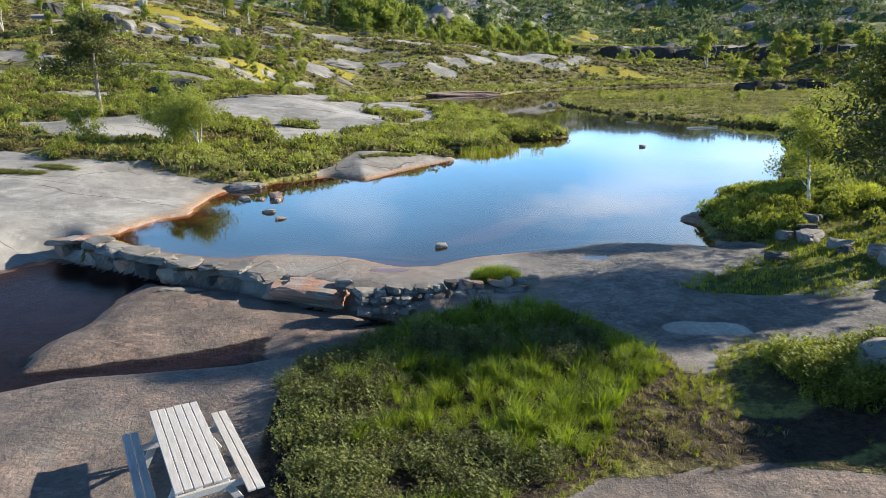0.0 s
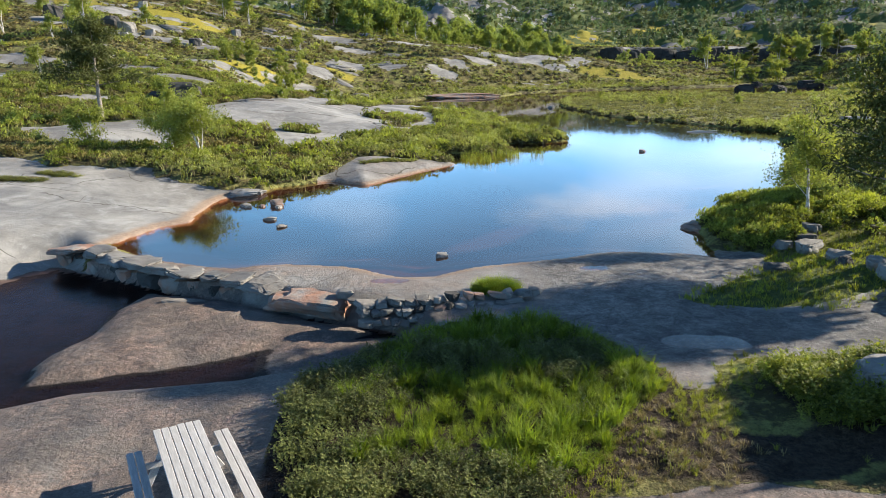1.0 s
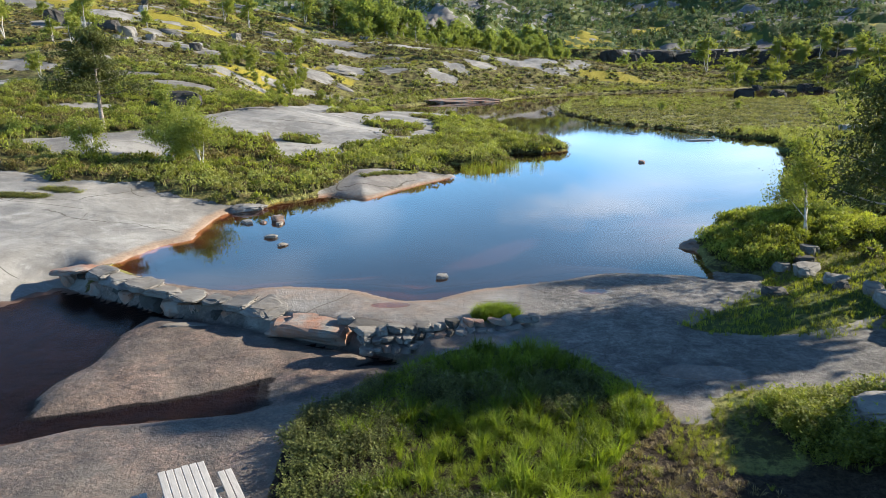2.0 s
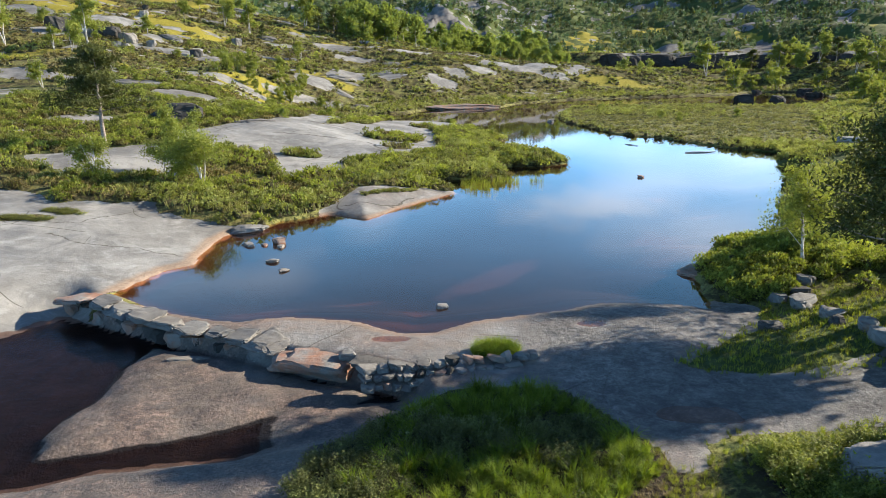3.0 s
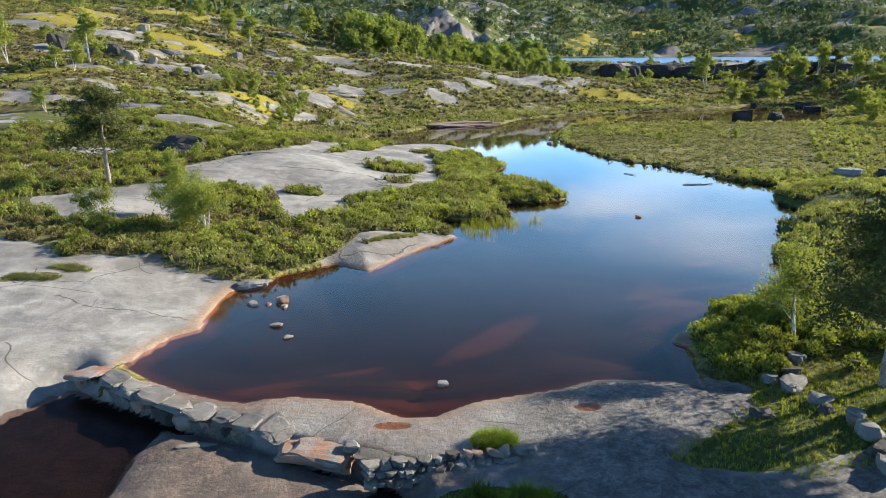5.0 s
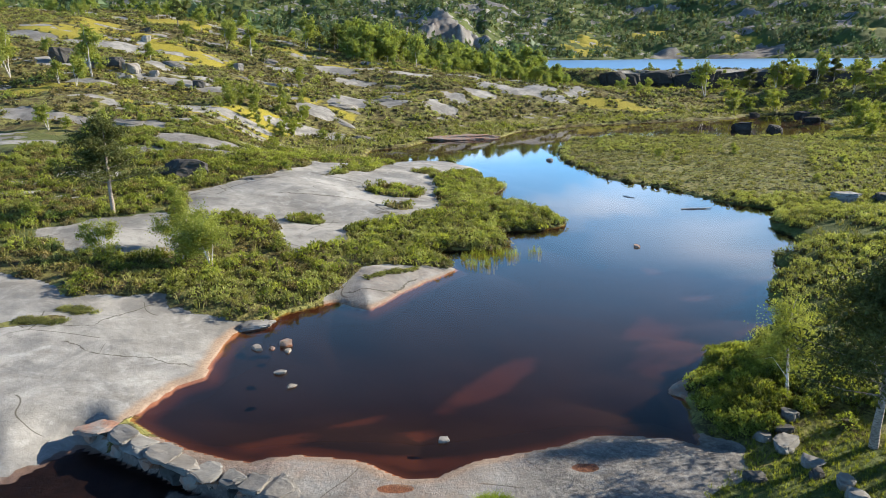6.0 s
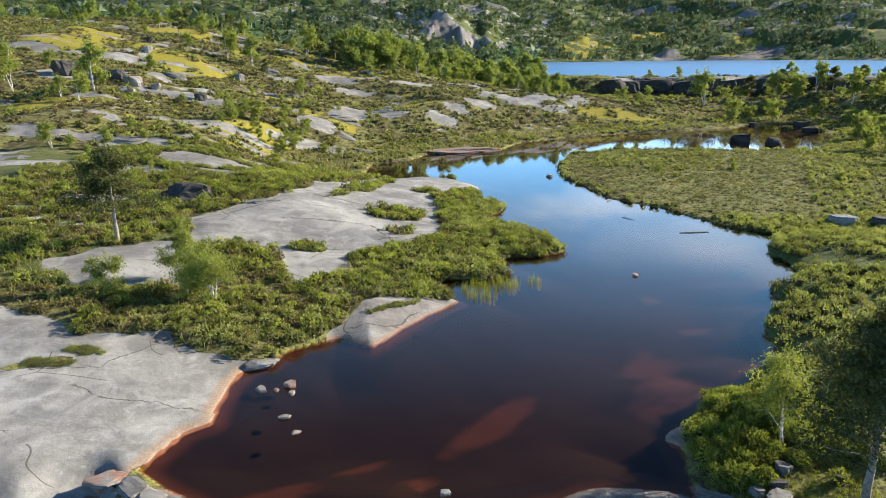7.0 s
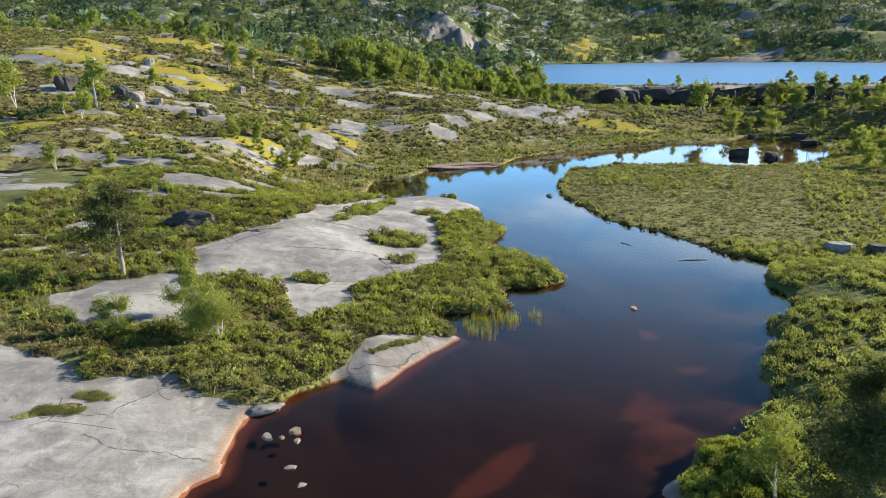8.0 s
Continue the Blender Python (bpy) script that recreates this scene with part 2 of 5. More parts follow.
def leaf_material(name, dark, light, glow=0.35, tip=None, grain=1.0):
    """Leaves that let some light through; shade of green differs leaf by leaf and clump by clump."""
    n = Nodes(name)
    c = n.mix(n.island(), dark, light)
    c = n.mix(n.ramp(n.noise(0.45 * grain, 3), 0.35, 0.68, 0, 0.6), c, tip or tuple(v * 0.6 for v in dark))
    c = n.mix(n.ramp(n.noise(2.6 * grain, 4, 0.7), 0.50, 0.66, 0, 0.55), c, tuple(v * 0.5 for v in dark))
    tone = n.attr("tone")
    c = n.mix(n.ramp(tone, 0.0, -1.0, 0, 0.8), c, tuple(v * 0.36 for v in dark))
    c = n.mix(n.ramp(tone, 0.0, 1.0, 0, 0.6), c, tuple(v * 1.3 for v in light))
    speck = n.noise(26.0, 3, 0.7)
    c = n.mix(n.ramp(speck, 0.54, 0.66, 0, 0.5), c, tuple(v * 0.45 for v in dark))
    c = n.mix(n.ramp(speck, 0.46, 0.34, 0, 0.55), c, tuple(v * 1.25 for v in light))
    # shrubs' inner bodies: a dark brown painted for the shade between leaves
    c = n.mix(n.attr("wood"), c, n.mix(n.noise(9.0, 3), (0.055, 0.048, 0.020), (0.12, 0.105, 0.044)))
    n.bump(n.noise(22.0, 3, 0.7), 0.9, 0.06)
    n.done(c, 0.6, 0.25)
    out = n.t.nodes["Material Output"]
    thin, both = n.t.nodes.new("ShaderNodeBsdfTranslucent"), n.t.nodes.new("ShaderNodeMixShader")
    n.put(thin.inputs["Color"], n.mix(1.0, c, (1.3, 1.35, 0.7), "MULTIPLY"))
    both.inputs["Fac"].default_value = glow
    n.t.links.new(n.bsdf.outputs["BSDF"], both.inputs[1])
    n.t.links.new(thin.outputs["BSDF"], both.inputs[2])
    n.t.links.new(both.outputs["Shader"], out.inputs["Surface"])
    return n.m


def bark_material(name, pale, dark, bands):
    n = Nodes(name)
    c = n.mix(n.ramp(n.noise(9.0, 5, 0.7, n.squeeze(1, 1, bands)), 0.45, 0.62), pale, dark)
    c = n.mix(n.ramp(n.noise(1.5, 4), 0.5, 0.75, 0, 0.6), c, dark)
    n.bump(n.noise(14.0, 5, 0.7, n.squeeze(1, 1, bands)), 0.7, 0.02)
    return n.done(c, 0.9, 0.2)


def water_material(name, tint, ripple, wave=1.6, blur=0.015, shine=(1.0, 1.0, 1.0), deep=0.02):
    """Clear brown bog water: tinted sight down to the bed, mirror gloss by the angle."""
    n = Nodes(name)
    t = n.t
    bump = t.nodes.new("ShaderNodeBump")
    bump.inputs["Strength"].default_value, bump.inputs["Distance"].default_value = ripple, deep
    n.put(bump.inputs["Height"], n.noise(wave, 3, 0.5, n.squeeze(1.0, 0.6, 1.0)))
    clear, gloss, both, fres = (t.nodes.new("ShaderNode" + k) for k in ("BsdfTransparent", "BsdfGlossy", "MixShader", "LayerWeight"))
    clear.inputs["Color"].default_value = (*tint, 1)
    gloss.inputs["Roughness"].default_value = blur
    gloss.inputs["Color"].default_value = (*shine, 1)
    fres.inputs["Blend"].default_value = 0.5
    slant = n.math("ADD", n.math("MULTIPLY", n.math("POWER", fres.outputs["Facing"], 5.0), 0.98), 0.02)
    for node in (gloss, fres):
        t.links.new(bump.outputs["Normal"], node.inputs["Normal"])
    t.links.new(slant, both.inputs["Fac"])
    t.links.new(clear.outputs["BSDF"], both.inputs[1])
    t.links.new(gloss.outputs["BSDF"], both.inputs[2])
    t.links.new(both.outputs["Shader"], t.nodes["Material Output"].inputs["Surface"])
    return n.m


GROUND = ground_material()
ROCK = rock_material("granite", 0.95)
GREY_ROCK = rock_material("grey_granite", 0.66)
DARK_ROCK = rock_material("dark_granite", 0.24)
RED_ROCK = rock_material("reddish_granite", 0.9, 0.8)
QUARRY_ROCK = rock_material("quarry_rock", 0.15)
WATER = water_material("bog_water", (0.90, 0.64, 0.50), 0.012, 0.35, 0.035, deep=0.01)
LAKE_WATER = water_material("lake_water", (0.3, 0.3, 0.3), 0.5, 0.4, 0.3, (0.42, 0.58, 0.72))
STREAM_WATER = water_material("stream_water", (0.84, 0.70, 0.64), 0.8, 4.0, 0.10, (0.24, 0.20, 0.23), 0.03)
HEATH = leaf_material("heath_leaves", (0.165, 0.19, 0.050), (0.35, 0.37, 0.115), 0.38, (0.21, 0.185, 0.062))
HEATHER = leaf_material("heather_leaves", (0.125, 0.100, 0.032), (0.27, 0.215, 0.072), 0.15)
SHRUB = leaf_material("shrub_leaves", (0.14, 0.17, 0.030), (0.36, 0.385, 0.075), 0.42)
BOG = leaf_material("bog_leaves", (0.085, 0.105, 0.028), (0.22, 0.245, 0.07), 0.25, (0.15, 0.13, 0.055))
GRASS = leaf_material("grass_blades", (0.12, 0.19, 0.014), (0.28, 0.36, 0.04), 0.4, (0.19, 0.215, 0.028))
LAWN = leaf_material("lawn_blades", (0.15, 0.185, 0.022), (0.33, 0.36, 0.055), 0.4, (0.22, 0.215, 0.05))
SEDGE = leaf_material("sedge_blades", (0.17, 0.165, 0.045), (0.32, 0.30, 0.10), 0.25, (0.20, 0.21, 0.055))
STRAW = leaf_material("dry_grass", (0.22, 0.17, 0.08), (0.42, 0.34, 0.18), 0.2)
BIRCH_LEAF = leaf_material("birch_leaves", (0.18, 0.215, 0.045), (0.38, 0.40, 0.10), 0.45, (0.20, 0.225, 0.05))
PINE_LEAF = leaf_material("pine_needles", (0.062, 0.075, 0.022), (0.155, 0.165, 0.05), 0.3)
# blue mixed into the green stands in for haze over the distance
HAZY_LEAF = leaf_material("hazy_leaves", (0.060, 0.098, 0.060), (0.135, 0.19, 0.10), 0.35, (0.045, 0.075, 0.05), 0.05)
RIDGE_LEAF = leaf_material("ridge_leaves", (0.17, 0.215, 0.055), (0.36, 0.40, 0.11), 0.5, (0.15, 0.185, 0.05))
BIRCH_BARK = bark_material("birch_bark", (0.62, 0.58, 0.52), (0.12, 0.10, 0.085), 0.35)
PINE_BARK = bark_material("pine_bark", (0.36, 0.30, 0.25), (0.15, 0.12, 0.10), 2.0)


# ---- the shape of the land ----
def lattice(i, j, seed):
    h = (i * 374761393 + j * 668265263 + seed * 982451653) & 0xFFFFFFFF
    h = ((h ^ (h >> 13)) * 1274126177) & 0xFFFFFFFF
    return ((h ^ (h >> 16)) & 0xFFFF) / 65535.0


def value_noise(x, y, seed):
    i, j = np.floor(x).astype(np.int64), np.floor(y).astype(np.int64)
    u, v = x - i, y - j
    u, v = u * u * (3 - 2 * u), v * v * (3 - 2 * v)
    a = lattice(i, j, seed) * (1 - u) + lattice(i + 1, j, seed) * u
    b = lattice(i, j + 1, seed) * (1 - u) + lattice(i + 1, j + 1, seed) * u
    return a * (1 - v) + b * v


def fbm(x, y, size, octaves=4, seed=0, rough=0.5):
    """Noise between about -0.5 and 0.5 whose largest bumps are size metres across."""
    x, y = np.asarray(x, float), np.asarray(y, float)
    total, power, norm, c, s = 0.0, 1.0, 0.0, 0.8, 0.6
    for k in range(octaves):
        total = total + power * (value_noise(x / size, y / size, seed + 17 * k) - 0.5)
        norm, power, size = norm + power, power * rough, size * 0.5
        x, y = c * x - s * y + 11.3, s * x + c * y - 7.9
    return total / norm


def smooth(a, b, v):
    t = np.clip((v - a) / (b - a), 0, 1)
    return t * t * (3 - 2 * t)


def inside(poly, x, y):
    """Signed distance to a closed outline, positive inside."""
    best, odd = np.full(x.shape, 1e9), np.zeros(x.shape, bool)
    for (x0, y0), (x1, y1) in zip(poly, poly[1:] + poly[:1]):
        dx, dy = x1 - x0, y1 - y0
        t = np.clip(((x - x0) * dx + (y - y0) * dy) / (dx * dx + dy * dy + 1e-9), 0, 1)
        best = np.minimum(best, (x - x0 - t * dx) ** 2 + (y - y0 - t * dy) ** 2)
        cross = (y0 > y) != (y1 > y)
        odd ^= cross & (x < x0 + (y - y0) * dx / (dy if abs(dy) > 1e-9 else 1e-9))
    return np.where(odd, 1, -1) * np.sqrt(best)


def area(poly, x, y, far=30.0):
    """inside() for the part of the plane near the outline only; elsewhere -far."""
    x, y = np.asarray(x, float), np.asarray(y, float)
    xs, ys = [p[0] for p in poly], [p[1] for p in poly]
    near = (x > min(xs) - far) & (x < max(xs) + far) & (y > min(ys) - far) & (y < max(ys) + far)
    out = np.full(x.shape, -float(far))
    out[near] = np.maximum(inside(poly, x[near], y[near]), -far)
    return out


WEST_SHORE = [(-12.2, 24.0), (-11.9, 25.2), (-11.4, 26.8), (-10.5, 27.6), (-10.7, 29.2), (-10.8, 31.2), (-10.5, 33.0), (-9.3, 33.9), (-8.6, 35.4),
              (-7.6, 36.3), (-6.1, 37.1), (-5.7, 36.8), (-4.1, 35.9), (-2.7, 38.2), (-1.5, 40.1), (0.8, 43.2), (0.2, 44.5), (-0.8, 47.2), (0.1, 48.0),
              (3.4, 47.7), (4.9, 48.9), (4.2, 52.1), (5.2, 53.5), (8.0, 53.7), (10.0, 55.3), (9.5, 58.3), (8.1, 61.6), (6.2, 63.9), (4.3, 64.6),
              (4.2, 66.7), (6.3, 71.2), (6.4, 73.7), (4.2, 76.4), (4.1, 81.4), (4.6, 84.7), (1.1, 91.3), (-2.7, 92.6), (-7.3, 90.9), (-11.2, 91.8)]
NORTH_SHORE = [(-11.1, 98.0), (-10.8, 104.1), (-5.8, 107.4), (-2.3, 115.2), (10.0, 119.6), (14.6, 129.9), (24.5, 137.4), (37.5, 143.9), (50.7, 147.9),
               (63.4, 152.2), (73.1, 162.9), (82.2, 162.3), (81.6, 151.0), (75.8, 132.8), (68.3, 121.9)]
MARSH_SHORE = [(63.9, 117.4), (59.5, 116.4), (49.5, 115.6), (40.7, 118.0), (29.3, 119.2), (26.2, 114.4), (21.5, 114.6), (16.6, 99.1), (16.2, 89.9),
               (17.6, 85.2), (19.1, 76.5), (23.8, 71.1), (24.3, 68.7), (27.2, 62.9), (29.6, 60.6), (29.8, 59.2), (27.5, 55.9), (26.5, 53.4), (27.3, 52.0),
               (26.1, 48.2), (24.9, 46.7), (22.5, 45.4), (22.2, 43.4), (22.6, 42.8), (20.7, 41.1), (18.9, 37.6), (18.3, 34.7), (18.2, 33.3), (16.6, 33.1),
               (15.6, 32.4), (15.3, 30.4), (13.9, 29.5), (12.1, 29.7), (11.1, 27.6), (9.7, 26.0), (9.7, 24.5), (9.4, 23.5), (9.2, 21.9)]
NEAR_SHORE = [(8.3, 22.4), (6.7, 22.6), (6.0, 22.7), (5.1, 22.5), (4.2, 22.0), (3.2, 21.7), (1.2, 21.1), (0.8, 20.9), (-0.3, 20.1), (-1.2, 20.0),
              (-1.8, 20.3), (-2.6, 20.9), (-3.2, 21.2), (-5.1, 21.5), (-6.1, 21.4), (-6.7, 21.1), (-7.4, 21.2), (-9.2, 21.9), (-10.8, 22.9)]
POND = WEST_SHORE + NORTH_SHORE + MARSH_SHORE + NEAR_SHORE
# bare rock
LEFT_SLAB = [(-32, 37), (-27.0, 38.3), (-23.1, 37.4), (-20.0, 34.5), (-17.3, 34.8), (-15.7, 35.4), (-14.8, 34.1), (-12.3, 33.7), (-9.0, 33.4), (-9, 31),
             (-11, 26), (-12.5, 23), (-13.5, 21.0), (-14.1, 19.5), (-32, 16)]
MID_SLAB = [(-10.3, 87.7), (-5.9, 92), (-1.2, 92), (4.4, 86.8), (4.3, 82.5), (1.0, 79.5), (-2.0, 76.1), (-0.6, 68.6), (-1.2, 64), (0.1, 58.5), (-3.7, 54.9),
            (-6.7, 52.6), (-7.8, 48.7), (-9.8, 44.5), (-11.3, 47.1), (-12.3, 50.9), (-14.3, 52.2), (-19.2, 51.2), (-21.5, 57), (-19.2, 58.6), (-16.8, 63), (-16, 67),
            (-13.8, 73.4)]
ISLET = [(-6.2, 38.2), (-5.2, 41.8), (-3.3, 42.1), (0.8, 43.6), (1.4, 43), (-4.2, 34.8), (-6.4, 36.2)]
SMALL_SLAB = [(-27.4, 46.2), (-26.0, 49.2), (-21.3, 50.4), (-17.4, 47.7), (-17.8, 43.8), (-21.8, 43.2), (-23.6, 42.4)]
NEAR_ROCK = [(-32, 17), (-14, 20), (-13.5, 22.5), (-7, 22.5), (8, 24), (10.5, 21.4), (9.6, 19.6), (8.4, 18.8), (6.6, 17.1), (7.9, 16.4), (9.6, 16.2),
             (11.8, 17.0), (20, 17.5), (20, 14.2), (9.5, 13.9), (6.3, 13.5), (5.6, 13.3), (5.4, 12.2), (4.5, 12.0), (4.6, 12.9), (3.8, 14.5),
             (3.0, 15.7), (0.9, 16.2), (-1.1, 15.1), (-1.8, 14.2), (-2.8, 12.8), (-3.0, 10), (-2.2, 8.0), (-3, -20), (-32, -20)]
FRONT_ROCK = [(1.2, 7.9), (2.4, 8.9), (3.6, 8.8), (4.7, 9.3), (5.3, 8.9), (6.8, 8.6), (16, 8), (20, -20), (-4, -20), (-3, 6)]
# the hollow below the dam with its stream, and the rock that splits it
BASIN = [(-13.6, 22.6), (-10.8, 21.2), (-8.1, 19.6), (-4.7, 18.0), (-1.5, 16.6), (-1.9, 16.0), (-2.9, 15.25), (-4.7, 14.5), (-6.2, 14.25), (-7.9, 13.95), (-9.2, 13.3), (-14, 12.4), (-40, 12.5), (-40, 19),
         (-15.0, 20.6)]
DELTA = [(-9.4, 14.0), (-8.2, 14.2), (-6.5, 14.75), (-4.3, 15.75), (-1.5, 16.8), (-4.7, 18.6), (-9.4, 20.4), (-9.4, 18.4)]
BUSH = [(-3.1, 11.6), (-2.8, 12.8), (-1.8, 14.2), (-1.1, 15.1), (0.9, 16.0), (3.0, 15.7), (3.8, 14.5), (4.5, 12.9), (4.4, 12.0), (3.3, 10.8), (2.6, 9.5),
        (1.3, 8.5), (0.4, 7.3), (-1.9, 7.0), (-2.6, 9.4)]
RIGHT_LAWN = [(6.6, 17.1), (8.4, 18.8), (9.8, 19.8), (13.9, 20.5), (16, 19), (14, 17.2), (9.6, 16.4), (7.9, 16.6)]
RIGHT_BUSH = [(5.8, 13.4), (6.3, 13.6), (7.3, 13.2), (9.5, 13.8), (20, 14), (20, 8), (8, 8.4), (6.4, 9.0), (5.6, 10.2), (5.4, 12)]


def bump(x, y, cx, cy, rx, ry, h):
    return h * np.exp(-0.5 * (((x - cx) / rx) ** 2 + ((y - cy) / ry) ** 2))


LAKE_Z = 9.0
POOLS = ((6.15, 14.55, 0.95, 0.42), (4.75, 20.35, 0.42, 0.22), (-1.6, 19.3, 0.5, 0.2))


def height(x, y, full=False):
    x, y = np.asarray(x, float), np.asarray(y, float)
    wob = fbm(x, y, 1.6, 3, 5) * 0.5
    d_pond = area(POND, x, y) + wob * smooth(24, 34, y)
    d_basin, d_delta = area(BASIN, x, y, 12), area(DELTA, x, y, 8) + fbm(x, y, 2.6, 4, 9) * 1.1
    slab = np.maximum.reduce([area(p, x, y, 12) for p in (LEFT_SLAB, MID_SLAB, ISLET, SMALL_SLAB)])
    near = np.maximum(area(NEAR_ROCK, x, y, 12), area(FRONT_ROCK, x, y, 12))
    bush, right_bush, lawn = area(BUSH, x, y, 8), area(RIGHT_BUSH, x, y, 8), area(RIGHT_LAWN, x, y, 8)
    away = -d_pond
    # broad form
    z = 0.16 + 0.22 * smooth(0, 5, away) + 0.15 * smooth(4, 20, away)
    z = z + (bump(x, y, -110, 212, 75, 80, 26.5) - bump(x, y, -28, 146, 22, 20, 3.5)) * smooth(18, 56, y) * smooth(0, 24, away)
    z = z + bump(x, y, 150, 150, 50, 55, 9) + bump(x, y, 60, 60, 22, 40, 1.2) + bump(x, y, 30, 18, 12, 18, 1.0)
    z = z + bump(x, y, -17.5, 34.0, 5, 4, 0.8) + bump(x, y, -30, 28, 9, 10, 0.8) + bump(x, y, -12, 58, 7, 12, 0.35)
    z = z + bump(x, y, -4.0, 39.8, 1.6, 2.6, 0.4)
    z = z + bump(x, y, 30, 186, 40, 16, 1.6) * smooth(120, 160, y) - bump(x, y, 88, 204, 30, 9, 2.2)
    # small relief
    far = smooth(30, 120, np.hypot(x, y))
    level = smooth(10, 18, x) * smooth(52, 60, y) * smooth(132, 122, y) * smooth(110, 80, x)
    z = z * (1 - level) + level * (0.14 + 0.12 * smooth(0, 3, away) + 0.8 * smooth(50, 85, x - 0.1 * y))
    z = z + fbm(x, y, 14, 4, 31) * (0.3 + 3.0 * far * (1 - 0.9 * level) * smooth(2, 26, away)) * smooth(1, 14, away)
    z = z + (fbm(x, y, 5, 4, 41) * 0.28 + fbm(x, y, 1.3, 3, 43) * 0.07) * smooth(0.0, 2.5, away)
    z = z + 0.12 * smooth(-0.3, 1.2, slab) * smooth(0.1, 1.5, away)
    shore = smooth(88, 100, y) * smooth(200, 180, y)
    z = z * (1 - shore) + shore * (0.28 + (z - 0.28) * smooth(4, 27, away))
    # beyond the quarry: the bank of the upper lake, then wooded hills
    rim = smooth(213, 218, y + 5 * np.sin(x * 0.05) + 3 * np.sin(x * 0.17)) * smooth(0, 18, x - 0.05 * y) * smooth(300, 200, x)
    z = z + rim * (LAKE_Z + 0.15 + fbm(x, y, 9, 3, 33) * 0.4 - z)
    lake = smooth(226, 240, y) * smooth(930, 890, y + 0.16 * np.abs(x - 330)) * smooth(10, 60, x - 0.05 * y)
    z = z - lake * (z - LAKE_Z + 4)
    hills = smooth(880, 1800, y + 0.16 * np.abs(x - 330) + fbm(x, y, 300, 3, 21) * 160 * smooth(900, 1000, y))
    z = z + hills * (172 + fbm(x, y, 340, 5, 23) * 60)
    z = z + smooth(270, 700, y) * smooth(90, -160, x - 0.05 * y) * (30 + fbm(x, y, 160, 4, 29) * 50)
    crag = smooth(1008, 1026, y + fbm(x, y, 26, 4, 26) * 50) * np.exp(-((x - 8) / 46) ** 2) * smooth(1260, 1060, y)
    z = z + (24 + fbm(x, y, 40, 5, 25, 0.55) * 26) * crag + fbm(x, y, 55, 5, 24, 0.6) * 34 * smooth(930, 1010, y + 0.16 * np.abs(x - 330)) * smooth(2600, 1800, y)
    z = z + bump(x, y, 900, 700, 260, 420, 60) * smooth(420, 620, x)
    # near rocks lie low and smooth
    z = z - smooth(26, 21, y) * smooth(6, 1, x) * smooth(-16, -12, x) * 0.2 * smooth(0.3, 3, away)
    flat = 0.9 * smooth(24, 20.5, y) * smooth(15, 9, x) * smooth(-15, -10, x) * smooth(-0.2, 0.5, away)
    z = z * (1 - flat) + flat * (0.17 + 0.12 * smooth(7, 11, x) + fbm(x, y, 4, 4, 45) * 0.16 + fbm(x, y, 1.1, 3, 46) * 0.04)
    # hollow below the dam, rising to the table
    rim = smooth(-11.5, -14.5, x) * 2.6 + smooth(-4.0, -2.5, x) * 0.3 + smooth(17, 15, y) * 1.2
    hollow = smooth(0, 1, (d_basin + 0.85 + rim) / (0.6 + rim))
    z = z * (1 - hollow) + hollow * (-0.62 + 0.20 * fbm(x, y, 1.3, 5, 47, 0.6) + 0.16 * smooth(-5.5, -3.5, x) * smooth(17.2, 16.2, y))
    z = np.maximum(z, -0.40 + 0.08 * smooth(0.0, 1.2, d_delta) - 0.45 * smooth(0.5, -1.1, d_delta) + fbm(x, y, 1.2, 5, 51, 0.6) * 0.17 - 1.5 * smooth(-1.0, -3.5, d_delta))
    level = smooth(2.5, 1.3, np.hypot(x + 4.7, (y - 8.8) * 0.8))
    z = z * (1 - level) + level * (0.02 + fbm(x, y, 2.0, 3, 52) * 0.05)
    # mounds under the bushes
    z = z + smooth(-0.1, 2.2, bush) * (0.16 + 0.3 * fbm(x, y, 2.2, 3, 53)) + smooth(0, 2.0, right_bush) * 0.3 + smooth(0, 1.5, lawn) * 0.12
    z = z - bump(x, y, 0.8, 16.5, 0.9, 0.3, 0.18)
    mud = smooth(1.2, 0.6, np.hypot((x - 4.8) / 2.4, (y - 9.9) / 0.9))
    z = z + mud * (fbm(x, y, 0.55, 4, 59, 0.6) * 0.26 - 0.02)
    # rain pools in the rock
    for cx, cy, rx, ry in POOLS:
        z = z - 0.09 * smooth(1.35, 0.7, np.hypot((x - cx) / rx, (y - cy) / ry) + 1.1 * fbm(x, y, 0.7, 3, 55))
    # the bed of the pond
    depth = np.where(d_pond > 0, -0.06 - 1.0 * smooth(0, 5.5, d_pond) - 0.15 * smooth(0, 0.5, d_pond) + fbm(x, y, 6, 4, 57) * 0.5 * smooth(0.5, 4, d_pond), 0)
    steep = 0.9 - 0.66 * smooth(-1.8, 0.0, np.maximum(slab, near)) + 0.3 * smooth(-1.0, 0.3, area(ISLET, x, y, 6))
    low = np.clip(z, 0.05, 1.5)
    bank = np.where(z > 0.05, low * (1 - np.exp(-steep * np.maximum(away, 0) / low)) + 0.02 + (z - low) * smooth(0, 22, away), z)
    z = np.where(d_pond > 0, depth, bank)
    if not full:
        return z
    return z, dict(pond=d_pond, basin=d_basin, delta=d_delta, slab=slab, near=near, bush=bush, right_bush=right_bush, lawn=lawn)


